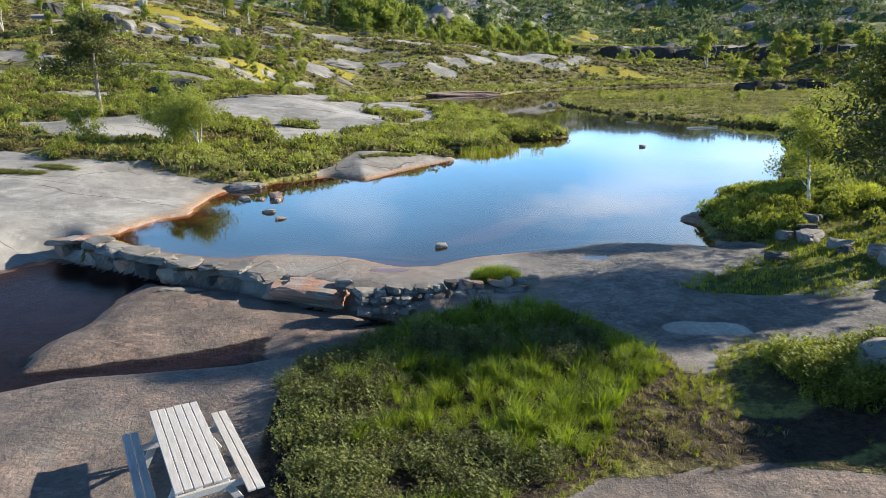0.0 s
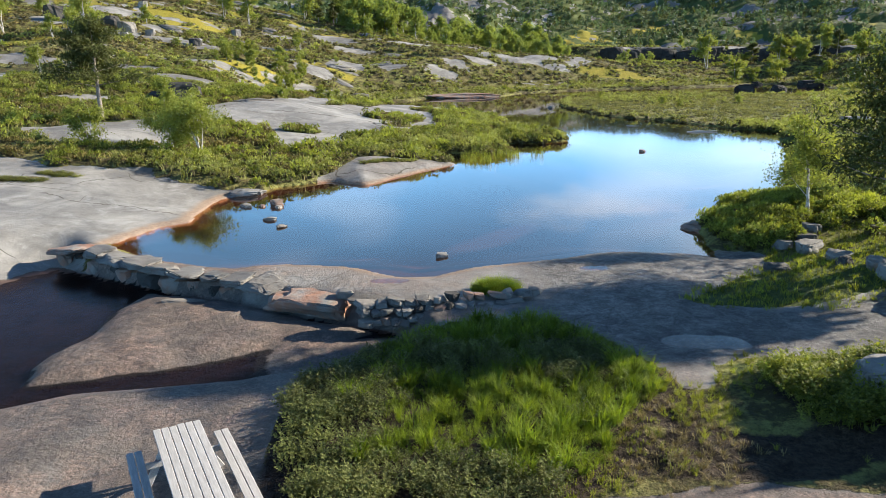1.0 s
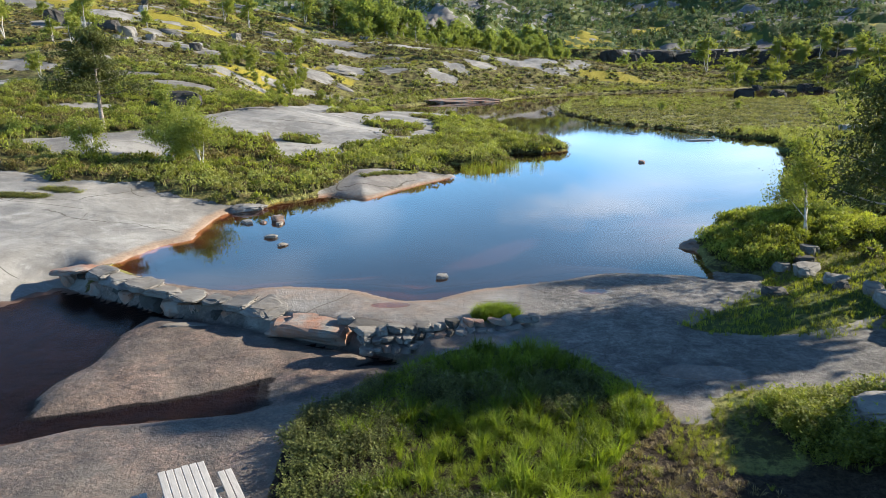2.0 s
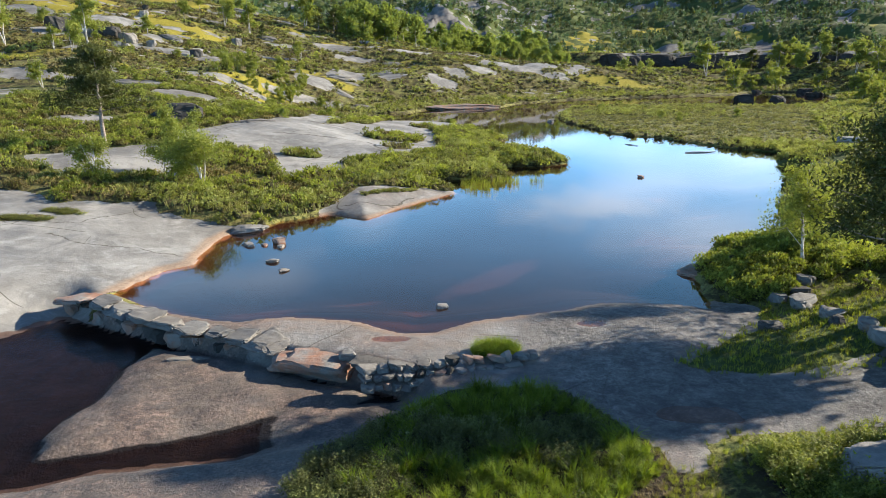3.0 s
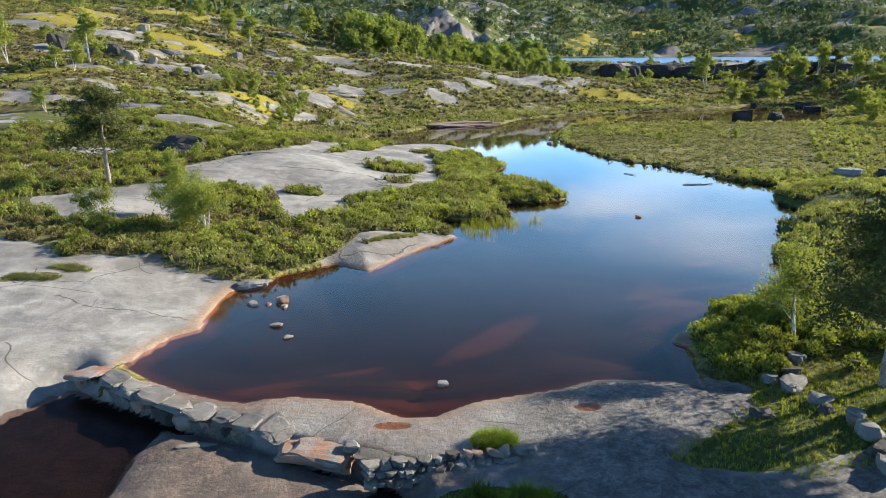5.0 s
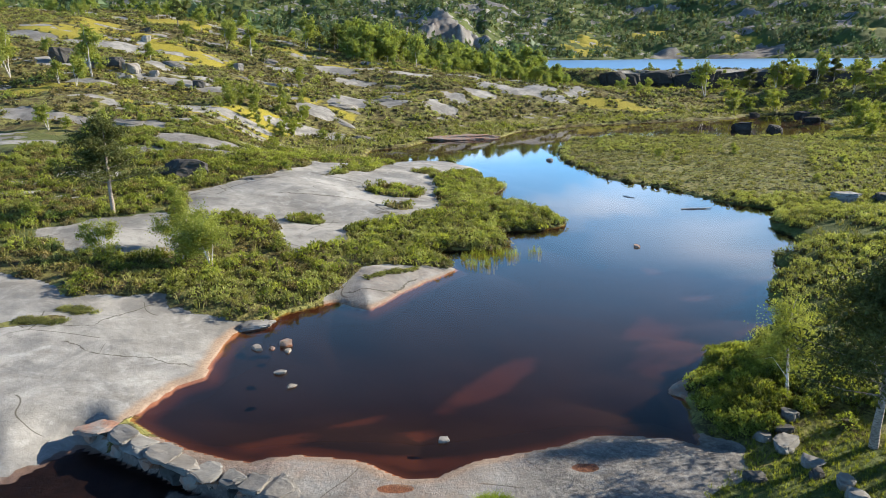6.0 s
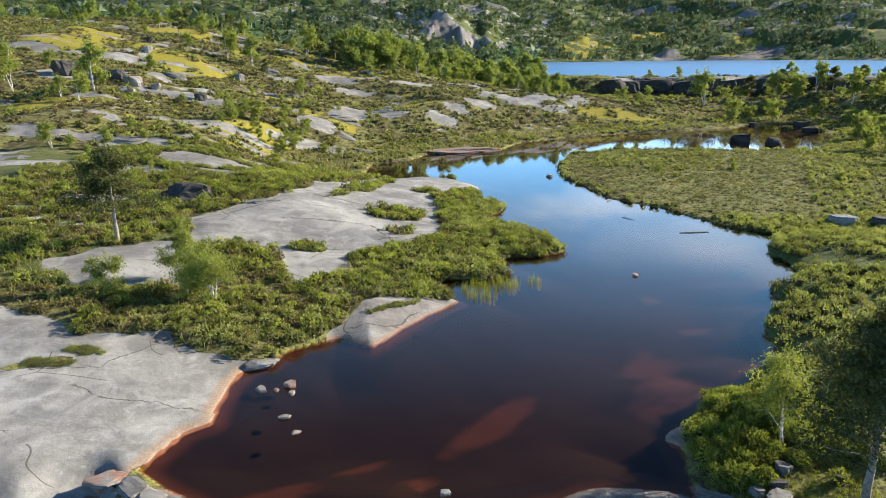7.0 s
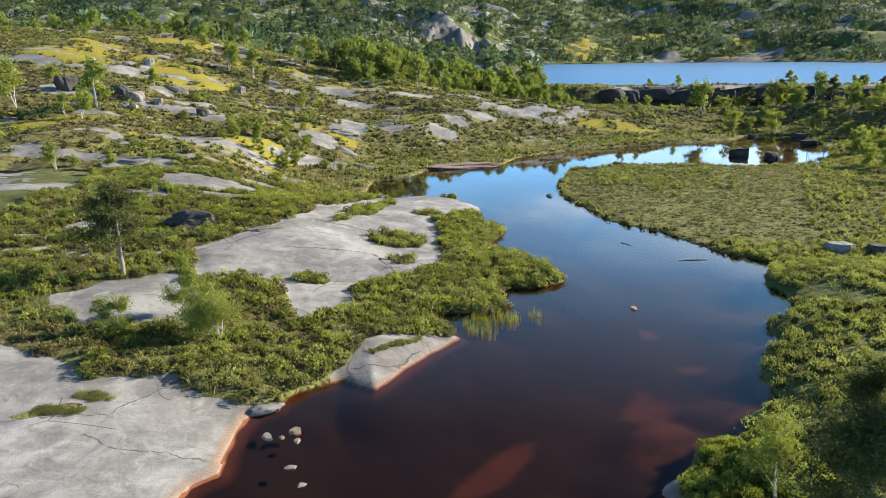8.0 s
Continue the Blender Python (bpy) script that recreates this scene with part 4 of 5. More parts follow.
def pine(name, seed, tall, wide, count, leaf, bare=0.4, label="", side=None):
    """A pine at the origin: bare lower trunk, spreading limbs with flat pads of needles."""
    rng = np.random.default_rng(seed)
    tree = tagged(new(name), label, "tree")
    pts = [(rng.normal(0, 0.012) * tall * k / 7, rng.normal(0, 0.012) * tall * k / 7, tall * 0.97 * k / 7 - 0.12) for k in range(8)]
    r0 = 0.02 * tall + 0.03
    tubes, tips, spread = [tube(pts, [r0 * (1 - 0.85 * k / 7) for k in range(8)], 9)], [], []
    for b in range(24):
        t = bare + (0.97 - bare) * (b + rng.uniform(0, 1)) / 24
        i = min(int(t * 7), 6)
        p = Vector(pts[i]).lerp(Vector(pts[i + 1]), t * 7 - i)
        ang = rng.uniform(0, 2 * math.pi)
        if side is not None and b % 2:
            ang = side + rng.normal(0, 0.5)
        reach = wide * rng.uniform(0.55, 1.0) * (1.12 - 0.95 * (t - bare) / (1 - bare)) ** 0.8
        q = p + Vector((math.cos(ang) * reach * 0.5, math.sin(ang) * reach * 0.5, reach * 0.10))
        e = p + Vector((math.cos(ang) * reach, math.sin(ang) * reach, reach * 0.28))
        rb = r0 * 0.34 * (1.15 - t)
        tubes.append(tube([p, q, e], [rb, rb * 0.6, rb * 0.25], 4))
        for w in (0.35, 0.55, 0.75, 0.9, 1.0):
            c = p.lerp(q, w / 0.5) if w < 0.5 else q.lerp(e, (w - 0.5) / 0.5)
            for _ in range(2):
                tips.append(tuple(c + Vector((rng.normal(0, 0.16) * reach, rng.normal(0, 0.16) * reach, 0.08 + rng.normal(0, 0.04) * reach))))
                spread.append(np.array((0.14, 0.14, 0.055)) * wide * rng.uniform(0.6, 1.1))
    tips.append(pts[-1])
    spread.append(np.array((0.12, 0.12, 0.12)) * wide)
    trunk = new("trunk", wood_mesh("trunk", tubes, PINE_BARK))
    v, f = leaves(rng, tips, spread, count, leaf, 0.2, 0.28)
    crown = new("crown", mesh_of("crown", v, f, PINE_LEAF))
    trunk.parent = crown.parent = tree
    return tree


def clump(seed, count, leaf, flat=0.6, thin=0.5, core=0.5, sides=8, body_size=1.0, upright=0.5):
    """One low shrub, 1 m wide: a lumpy inner body, coloured dark for the shade among the leaves, with sprigs standing
    out of it. Places and triangles.
    """
    rng = np.random.default_rng(seed)
    ang, rad = rng.uniform(0, 2 * np.pi, count), np.sqrt(rng.uniform(0, 1, count)) * 0.5
    top = flat * np.sqrt(np.maximum(0.03, 1 - (rad / 0.52) ** 2))
    c = np.stack([np.cos(ang) * rad, np.sin(ang) * rad, top * (core + (1.08 - core) * rng.uniform(0, 1, count) ** 0.5)], 1)
    out = c / np.linalg.norm(c, axis=1)[:, None]
    a = rng.normal(0, 0.8, (count, 3)) + out * 0.5 + (0, 0, upright)
    a /= np.linalg.norm(a, axis=1)[:, None]
    b = np.cross(out + rng.normal(0, 0.6, (count, 3)), a)
    b /= np.linalg.norm(b, axis=1)[:, None] + 1e-9
    s = leaf * rng.uniform(0.6, 1.4, (count, 1))
    v = np.stack([c - a * s * 0.5 + b * s * thin, c + a * s * 0.95, c - a * s * 0.5 - b * s * thin], 1).reshape(-1, 3)
    f = np.arange(count * 3).reshape(-1, 3)
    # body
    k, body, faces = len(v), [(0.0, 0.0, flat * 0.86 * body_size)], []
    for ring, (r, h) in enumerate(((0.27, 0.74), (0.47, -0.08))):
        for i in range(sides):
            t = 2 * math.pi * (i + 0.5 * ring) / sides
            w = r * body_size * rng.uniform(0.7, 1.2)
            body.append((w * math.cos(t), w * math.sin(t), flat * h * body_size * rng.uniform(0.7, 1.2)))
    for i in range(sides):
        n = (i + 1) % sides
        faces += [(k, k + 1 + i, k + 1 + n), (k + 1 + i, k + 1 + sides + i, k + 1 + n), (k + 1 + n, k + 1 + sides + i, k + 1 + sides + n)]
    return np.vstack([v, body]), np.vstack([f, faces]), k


def sprigs(seed, stems, each, leaf, tall=1.0):
    """A shrub 1 m wide of upright leafy shoots: each shoot a thin stem with leaves set round it. Places and triangles."""
    rng = np.random.default_rng(seed)
    ang, r = rng.uniform(0, 2 * np.pi, stems), 0.46 * np.sqrt(rng.uniform(0, 1, stems))
    foot = np.stack([np.cos(ang) * r, np.sin(ang) * r, np.full(stems, -0.05)], 1)
    h = tall * rng.uniform(0.55, 1.1, stems) * (1.05 - 0.5 * (r / 0.46) ** 2)
    way = np.stack([np.cos(ang) * r * 0.7, np.sin(ang) * r * 0.7, h], 1) + rng.normal(0, 0.06, (stems, 3)) * (1, 1, 0)
    side = np.stack([-np.sin(ang), np.cos(ang), np.zeros(stems)], 1) * 0.008
    v = [np.stack([foot - side, foot + side, foot + way], 1)]
    t = np.tile(np.linspace(0.32, 1.0, each), (stems, 1)) + rng.normal(0, 0.03, (stems, each))
    c = foot[:, None] + way[:, None] * t[..., None]
    turn = np.arange(each)[None] * 2.4 + rng.uniform(0, 6.3, (stems, 1))
    out = np.stack([np.cos(turn), np.sin(turn), rng.uniform(0.2, 1.1, turn.shape)], 2)
    out /= np.linalg.norm(out, axis=2)[..., None]
    flat = np.cross(out, (0, 0, 1.0)) + rng.normal(0, 0.25, out.shape)
    size = leaf * rng.uniform(0.7, 1.3, turn.shape)[..., None] * (1.15 - 0.45 * t[..., None])
    v.append(np.stack([c + out * size * 0.25 - flat * size * 0.34, c + out * size * 0.25 + flat * size * 0.34, c + out * size * 1.25], 2).reshape(-1, 3, 3))
    v = np.concatenate(v).reshape(-1, 3)
    return v, np.arange(len(v)).reshape(-1, 3)


def tuft(seed, blades, tall=1.0, width=0.035, spread=0.22, bend=0.45):
    """One tuft of grass as places and quads: each blade two bent pieces."""
    rng = np.random.default_rng(seed)
    v, f = [], []
    for k in range(blades):
        ang, r = rng.uniform(0, 2 * math.pi), spread * math.sqrt(rng.uniform(0, 1))
        foot = np.array((math.cos(ang) * r, math.sin(ang) * r, -0.03))
        lean = np.array((math.cos(ang + rng.normal(0, 0.6)), math.sin(ang + rng.normal(0, 0.6)), 0)) * bend * rng.uniform(0.3, 1.2)
        h = tall * rng.uniform(0.55, 1.1)
        side = np.array((-math.sin(ang), math.cos(ang), 0)) * width * rng.uniform(0.7, 1.2)
        mid, tip = foot + lean * 0.35 * h + (0, 0, h * 0.6), foot + lean * h + (0, 0, h * (1 - 0.25 * np.linalg.norm(lean)))
        n = len(v)
        v += [foot - side * 0.5, foot + side * 0.5, mid + side * 0.45, mid - side * 0.45, tip + side * 0.08, tip - side * 0.08]
        f += [(n, n + 1, n + 2, n + 3), (n + 3, n + 2, n + 4, n + 5)]
    return np.array(v), np.array(f)


def scatter(name, label, category, material, places, sizes, shapes, seed=1, tall=None):
    """Joins one of the shapes at every place (x, y), turned by chance, into one object of kind stuff."""
    rng = np.random.default_rng(seed)
    x, y = places[:, 0], places[:, 1]
    z = height(x, y)
    which, turn = rng.integers(0, len(shapes), len(x)), rng.uniform(0, 2 * np.pi, len(x))
    lift = np.ones(len(x)) if tall is None else tall
    tone = np.clip(rng.normal(0, 0.45, len(x)) + 1.6 * fbm(x, y, 1.7, 2, seed), -1, 1)
    vs, fs, tones, woods, k = [], [], [], [], 0
    for w, (v, f, *core) in enumerate(shapes):
        i = np.nonzero(which == w)[0]
        if not len(i):
            continue
        c, s = np.cos(turn[i])[:, None], np.sin(turn[i])[:, None]
        q = np.stack([(v[:, 0] * c - v[:, 1] * s) * sizes[i, None] + x[i, None], (v[:, 0] * s + v[:, 1] * c) * sizes[i, None] + y[i, None],
                      v[:, 2] * (sizes[i] * lift[i])[:, None] + z[i, None]], 2)
        vs.append(q.reshape(-1, 3))
        tones.append(np.repeat(tone[i], len(v)))
        # flags the inner bodies that take the painted shade colour
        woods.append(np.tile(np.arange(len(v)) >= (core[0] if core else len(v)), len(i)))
        fs.append((f[None] + (np.arange(len(i)) * len(v))[:, None, None]).reshape(-1, f.shape[1]) + k)
        k += len(i) * len(v)
    me = mesh_of(name, np.concatenate(vs), np.concatenate(fs), material)
    me.attributes.new("tone", "FLOAT", "POINT").data.foreach_set("value", np.concatenate(tones).astype(np.float32))
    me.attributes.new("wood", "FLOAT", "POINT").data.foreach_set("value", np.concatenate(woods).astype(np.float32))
    return tagged(new(name, me), label, category, kind="stuff")


def land(count, x0, x1, y0, y1, seed):
    """Chance places in a fan-shaped stretch, with what lies there."""
    rng = np.random.default_rng(seed)
    y = np.sqrt(rng.uniform(y0 * y0, y1 * y1, count))
    x = rng.uniform(x0, x1, count) * (y / y1 if x0 < -100 or x1 > 100 else 1)
    z, m = height(x, y, True)
    return x, y, z, m, cover(x, y, z, m), rng.uniform(0, 1, count)


# ---- the picnic table ----
def weathered_wood():
    n = Nodes("weathered_wood")
    along = n.squeeze(14, 1.2, 14, n.t.nodes.new("ShaderNodeTexCoord").outputs["Object"])
    c = n.mix(n.ramp(n.noise(3.0, 6, 0.65, along), 0.3, 0.7), (0.34, 0.33, 0.32), (0.56, 0.545, 0.53))
    c = n.mix(n.ramp(n.noise(5.0, 4), 0.55, 0.75, 0, 0.5), c, (0.36, 0.33, 0.31))
    c = n.mix(n.math("MULTIPLY", n.by_object(), 0.3), c, (0.36, 0.35, 0.335))
    n.bump(n.noise(6.0, 5, 0.7, along), 0.4, 0.004)
    return n.done(c, 0.8, 0.25)


WOOD = weathered_wood()


def picnic_table(x, y, turn):
    table = tagged(empty("picnic_table", x, y, z_at(x, y), turn), "weathered grey wooden picnic table with two fixed benches on bare rock", "table")
    top = new("tabletop")
    top.parent = table
    for k in range(6):
        part("plank", beam(((k - 2.5) * 0.123, -1.23 + 0.01 * (k % 2), 0.735), ((k - 2.5) * 0.123, 1.23 - 0.012 * (k % 3), 0.735), 0.111, 0.036), WOOD, top)
    for side in (-1, 1):
        bench = new("bench")
        bench.parent = table
        for k in (-0.5, 0.5):
            part("plank", beam((side * 0.68 + k * 0.123, -1.22, 0.445), (side * 0.68 + k * 0.123, 1.22, 0.445), 0.111, 0.036), WOOD, bench)
    for s in (-1, 1):
        yy = s * 0.82
        for side in (-1, 1):
            part("leg", beam((side * 0.58, yy + 0.045, -0.02), (side * 0.20, yy + 0.045, 0.70), 0.045, 0.11, up=(1, 0, 0)), WOOD, table)
        part("bench_bearer", beam((-0.80, yy, 0.375), (0.80, yy, 0.375), 0.045, 0.10), WOOD, table)
        part("top_bearer", beam((-0.35, yy, 0.665), (0.35, yy, 0.665), 0.045, 0.09), WOOD, table)
        part("brace", beam((0, yy - s * 0.02, 0.37), (0, yy - s * 0.52, 0.70), 0.045, 0.09, up=(1, 0, 0)), WOOD, table)
    return table


picnic_table(-3.79, 8.90, 29.6)


# ---- the dry stone dam ----
def rugged(bm, seed, amount):
    """Breaks a block's smooth faces up into chips, pits and a ragged outline."""
    off = Vector((seed * 2.3, seed * 0.9, 5))
    for v in bm.verts:
        p = v.co
        v.co = p * (1 + amount * noise.fractal(p * 2.4 + off, 0.9, 2.0, 5)) + Vector((0, 0, 0.25 * amount * noise.fractal(p * 7 + off, 0.8, 2.0, 3)))
    return bm


def dam_stone(bm_seed, x, y, z, size, turn, material, parent, tilt=(0, 0), facets=8, level=2):
    ob = part("stone", squash(rugged(stone_shape(bm_seed, level, facets, 0.06), bm_seed, 0.13), *size), material, parent)
    ob.matrix_local = pose(x, y, z, tilt[0], tilt[1], turn)
    return ob


def stone_dam():
    dam = tagged(new("stone_dam"), "dry stone dam of flat grey slabs along the pond", "dam")
    rng = random.Random(7)
    # flat capstones on blocks, west part
    line = [(-13.7, 23.5), (-12.5, 22.85), (-11.4, 22.2), (-10.5, 21.7), (-9.5, 21.0), (-8.4, 20.45), (-7.5, 20.1), (-6.7, 19.75), (-5.8, 19.35), (-4.8, 18.85)]
    for k, ((x0, y0), (x1, y1)) in enumerate(zip(line, line[1:])):
        x, y, long = (x0 + x1) / 2, (y0 + y1) / 2, math.hypot(x1 - x0, y1 - y0)
        turn = math.degrees(math.atan2(y1 - y0, x1 - x0))
        dam_stone(40 + k, x + 0.03, y + 0.1, 0.10 + rng.uniform(-0.04, 0.05), (long * rng.uniform(1.1, 1.35), 1.0 + rng.uniform(-0.2, 0.3), rng.uniform(0.22, 0.32)), turn + rng.uniform(-18, 18), RED_ROCK if k == 0 else GREY_ROCK, dam, (rng.uniform(-8, 8), rng.uniform(-7, 7)), 6)
        # blocks below the caps, most tinted dark to paint shade into the hollows
        for b in range(rng.choice((1, 2))):
            t = rng.uniform(0.1, 0.9)
            dam_stone(60 + 2 * k + b, x0 + (x1 - x0) * t, y0 + (y1 - y0) * t + rng.uniform(-0.05, 0.2), -0.34, (rng.uniform(0.5, 1.1), rng.uniform(0.5, 0.8), rng.uniform(0.45, 0.65)), turn + rng.uniform(-40, 40), RED_ROCK if rng.random() < 0.3 else DARK_ROCK, dam, (rng.uniform(-10, 10), rng.uniform(-10, 10)), 8, 1)
        dam_stone(160 + k, x + 0.22, y + 0.50, -0.34, (long * 1.1, 0.7, 0.7), turn, DARK_ROCK, dam, level=1)
    dam_stone(91, -7.7, 19.0, -0.34, (1.2, 0.24, 0.14), 26, ROCK, dam, (0, 6), 4)
    # the long reddish block
    dam_stone(97, -3.75, 18.2, -0.12, (2.5, 1.25, 0.62), -20, RED_ROCK, dam, (0, 3), 4)
    dam_stone(94, -2.75, 18.05, 0.18, (0.6, 0.45, 0.3), 10, ROCK, dam)
    dam_stone(95, -2.1, 17.55, 0.17, (1.25, 0.6, 0.22), -20, GREY_ROCK, dam, (4, 2), 5)
    # rubble courses, east part
    for row, (count, reach, base, front) in enumerate(((13, 4.6, 0.27, 17.12), (15, 3.9, 0.07, 16.94), (13, 3.0, -0.14, 16.82))):
        for i in range(count):
            t = i / (count - 1)
            x = -2.05 + reach * t + rng.uniform(-0.06, 0.06)
            y = front + 0.16 * math.sin(3.2 * t * reach / 4.6 - 1.2) + 0.24 * t * reach / 4.6
            size = (rng.uniform(0.26, 0.56), rng.uniform(0.32, 0.48), rng.uniform(0.18, 0.27))
            kind = RED_ROCK if (row == 0 and i in (7, 8)) or rng.random() < 0.12 else (ROCK, GREY_ROCK, ROCK, DARK_ROCK)[rng.randrange(4)]
            dam_stone(100 + 20 * row + i, x, y, base + 0.11 * t * reach / 4.6 + rng.uniform(-0.03, 0.03), size, rng.uniform(-40, 40), kind, dam, (rng.uniform(-9, 9), rng.uniform(-9, 9)), 8, 1)
    return dam


stone_dam()

# ---- loose stones ----
for i, (x, y, s) in enumerate(((-0.01, 22.35, (0.55, 0.42, 0.34)), (-7.75, 31.15, (0.75, 0.5, 0.75)), (-7.45, 30.3, (0.5, 0.4, 0.32)), (-9.1, 30.75, (0.95, 0.6, 0.34)),
                               (-8.3, 30.7, (0.4, 0.35, 0.3)), (-7.31, 28.05, (0.75, 0.5, 0.3)), (-6.5, 26.7, (0.6, 0.4, 0.28)), (14.2, 48.4, (0.8, 0.6, 0.4)), (14.4, 92, (1.3, 1.0, 0.9)))):
    rock("stone", "pale granite stone standing out of the pond water", "stone", x, y, (0.8 * s[0], 0.8 * s[1], 0.6 * s[2]), 37 * i, 200 + i, RED_ROCK if i % 3 == 1 else ROCK, 0.35, 2, group="stones in the pond", z=0.02)
for i, (x, y, s) in enumerate(((55.8, 129.5, (3.2, 2.6, 2.5)), (59.5, 123.5, (3.2, 2.8, 2.6)), (82, 158, (4, 3, 1.8)), (78, 146, (3.5, 2.5, 1.4)), (72, 160, (2.5, 2, 1.2)))):
    rock("boulder", "large dark boulder standing in the far end of the pond", "boulder", x, y, s, 50 * i, 220 + i, QUARRY_ROCK, 0.32, 3, group="boulders in the water", z=0.0)
for i, (x, y, s) in enumerate(((9.9, 19.3, (0.85, 0.6, 0.5)), (11.6, 20.9, (1.5, 1.0, 0.65)), (11.2, 21.6, (0.8, 0.6, 0.5)), (12.0, 21.8, (0.9, 0.6, 0.5)), (12.6, 22.6, (1.1, 0.8, 0.6)),
                               (11.9, 19.7, (0.9, 0.6, 0.5)), (11.75, 19.1, (0.7, 0.5, 0.45)), (12.3, 18.5, (0.9, 0.7, 0.6)), (12.2, 17.7, (1.0, 0.7, 0.7)), (12.1, 16.9, (0.9, 0.8, 0.6)), (11.9, 16.1, (1.0, 0.8, 0.7)))):
    rock("stone", "grey granite stone lying in the grass by the bank", "stone", x, y, tuple(0.82 * v for v in s), 61 * i, 240 + i, DARK_ROCK if i % 3 == 0 else GREY_ROCK, 0.25, 2, group="stones of the old wall")
rock("boulder", "grey granite boulder half hidden in the bushes", "boulder", 8.2, 11.5, (1.9, 1.1, 0.8), 12, 261, ROCK, 0.2, 3)
rock("shore_rock", "flat reddish rock lying at the water's edge", "rock", 10.4, 26.0, (2.0, 1.6, 0.4), 20, 262, RED_ROCK, 0.4, 3, z=0.0)
rock("shore_rock", "flat grey rock lying at the water's edge", "rock", 14.4, 29.9, (1.2, 0.7, 0.5), 20, 263, ROCK, 0.3, 3, z=0.0)
rock("shore_rock", "low reddish rock shelf at the far shore", "rock", 3.5, 117.8, (13, 3.5, 0.9), 15, 264, RED_ROCK, 0.3, 3, z=0.1)
rock("shore_rock", "flat grey rock tongue by the slab", "rock", -9.8, 33.5, (2.2, 0.9, 0.45), 12, 265, ROCK, 0.35, 3, z=0.05)
rock("outcrop", "dark rounded rock hump beside the pale slab", "rock", -24.2, 63.5, (4.5, 3.0, 2.4), 10, 266, DARK_ROCK, 0.3, 3)
rock("boulder", "grey boulder on the marsh edge", "boulder", 37.5, 62.5, (2.4, 1.8, 1.5), 10, 267, ROCK, 0.3, 3)
rock("boulder", "dark boulder on the marsh edge", "boulder", 40.5, 62.0, (2.4, 2.0, 1.6), 60, 268, DARK_ROCK, 0.3, 3)

# driftwood
log_bm = bmesh.new()
lv, lf = tube([(0, 0, 0), (0.9, 0.1, 0.03), (1.9, 0.12, 0.02), (2.8, 0.3, 0.05)], [0.07, 0.08, 0.06, 0.03])
log_v = [log_bm.verts.new(p) for p in lv]
for q in lf:
    log_bm.faces.new([log_v[i] for i in q])
log_me = bpy.data.meshes.new("driftwood")
log_bm.to_mesh(log_me)
log_bm.free()
log_me.materials.append(WOOD)
tagged(new("driftwood", log_me), "bleached driftwood pole floating on the pond", "driftwood").matrix_world = pose(21.7, 61.0, 0.02, 0, 0, 0)
copy_thing(bpy.data.objects["driftwood"], pose(18.0, 67.4, 0.03, 0, 0, -62) @ Matrix.Scale(0.55, 4))

# rain pools in the rock
for px, py, prx, pry in POOLS:
    ring = np.linspace(0, 2 * np.pi, 33)[:-1]
    zz = z_at(px, py) + 0.045
    pv = np.stack([px + 1.2 * prx * np.cos(ring), py + 1.2 * pry * np.sin(ring), np.full(32, zz)], 1)
    pool = new("rain_pool", mesh_of("rain_pool", np.vstack([pv, [[px, py, zz]]]), np.array([(i, (i + 1) % 32, 32) for i in range(32)]), WATER))
    tagged(pool, "small rain pool lying in a hollow of the rock", "pool", kind="structure")


# ---- the old quarry wall and the rocks of the slope ----
def quarry_wall():
    wall = tagged(new("quarry_wall"), "dark stepped rock wall of an old quarry below the lake", "rock wall")
    rng = random.Random(19)
    for k in range(17):
        x = 50 + 6.0 * k + rng.uniform(-1, 1)
        y = 212.5 - 5 * math.sin(x * 0.05) - 3 * math.sin(x * 0.17) + rng.uniform(-0.8, 0.8)
        high = rng.uniform(5.0, 7.0) * (1 if 3 < k < 14 else 0.75)
        # the near-black tint puts the wall's deep shade into the stone colour
        ob = part("rock_block", squash(stone_shape(600 + k, 2, 7, 0.06), rng.uniform(7, 9.5), rng.uniform(4, 6), high), QUARRY_ROCK, wall)
        ob.matrix_local = pose(x, y, LAKE_Z + 0.05 - high * 0.5 + rng.uniform(-0.6, 0.2), rng.uniform(-3, 3), rng.uniform(-3, 3), rng.uniform(-12, 12))
    return wall


quarry_wall()
rngr = random.Random(23)
k = 0
while k < 26:
    x, y = rngr.uniform(-85, 10), rngr.uniform(62, 205)
    if float(area(POND, np.array([x]), np.array([y]))[0]) > -9 or x < -0.62 * y - 6:
        continue
    s = rngr.uniform(1.0, 3.2) * (0.6 + y / 220)
    rock("outcrop", "low grey granite outcrop breaking through the heath", "rock", x, y, (s * rngr.uniform(1.5, 2.3), s, s * rngr.uniform(0.24, 0.42)), rngr.uniform(-25, 40), 700 + k, GREY_ROCK if k % 3 else ROCK, 0.43, 2, group="outcrops on the slope")
    k += 1
for k, (x, y, s) in enumerate(((-57.8, 126.2, 3.6), (-54.6, 124.5, 3.0), (-52.8, 119.3, 1.8), (-60.3, 127.0, 3.0), (-51.0, 125.5, 2.0), (-63.9, 154.7, 2.2), (-66.8, 125.2, 4.4), (-63.4, 127.2, 4.0), (-44.1, 152.9, 2.6), (-42.1, 122.2, 2.2), (-54.6, 119.5, 1.8), (-74, 150, 1.6), (-70, 171, 1.8))):
    rock("boulder", "angular grey boulder fallen on the slope", "boulder", x, y, (s, s * 0.8, s * 0.75), 40 * k, 790 + k, ROCK if k % 3 else DARK_ROCK, 0.15, 2, group="boulders on the slope")


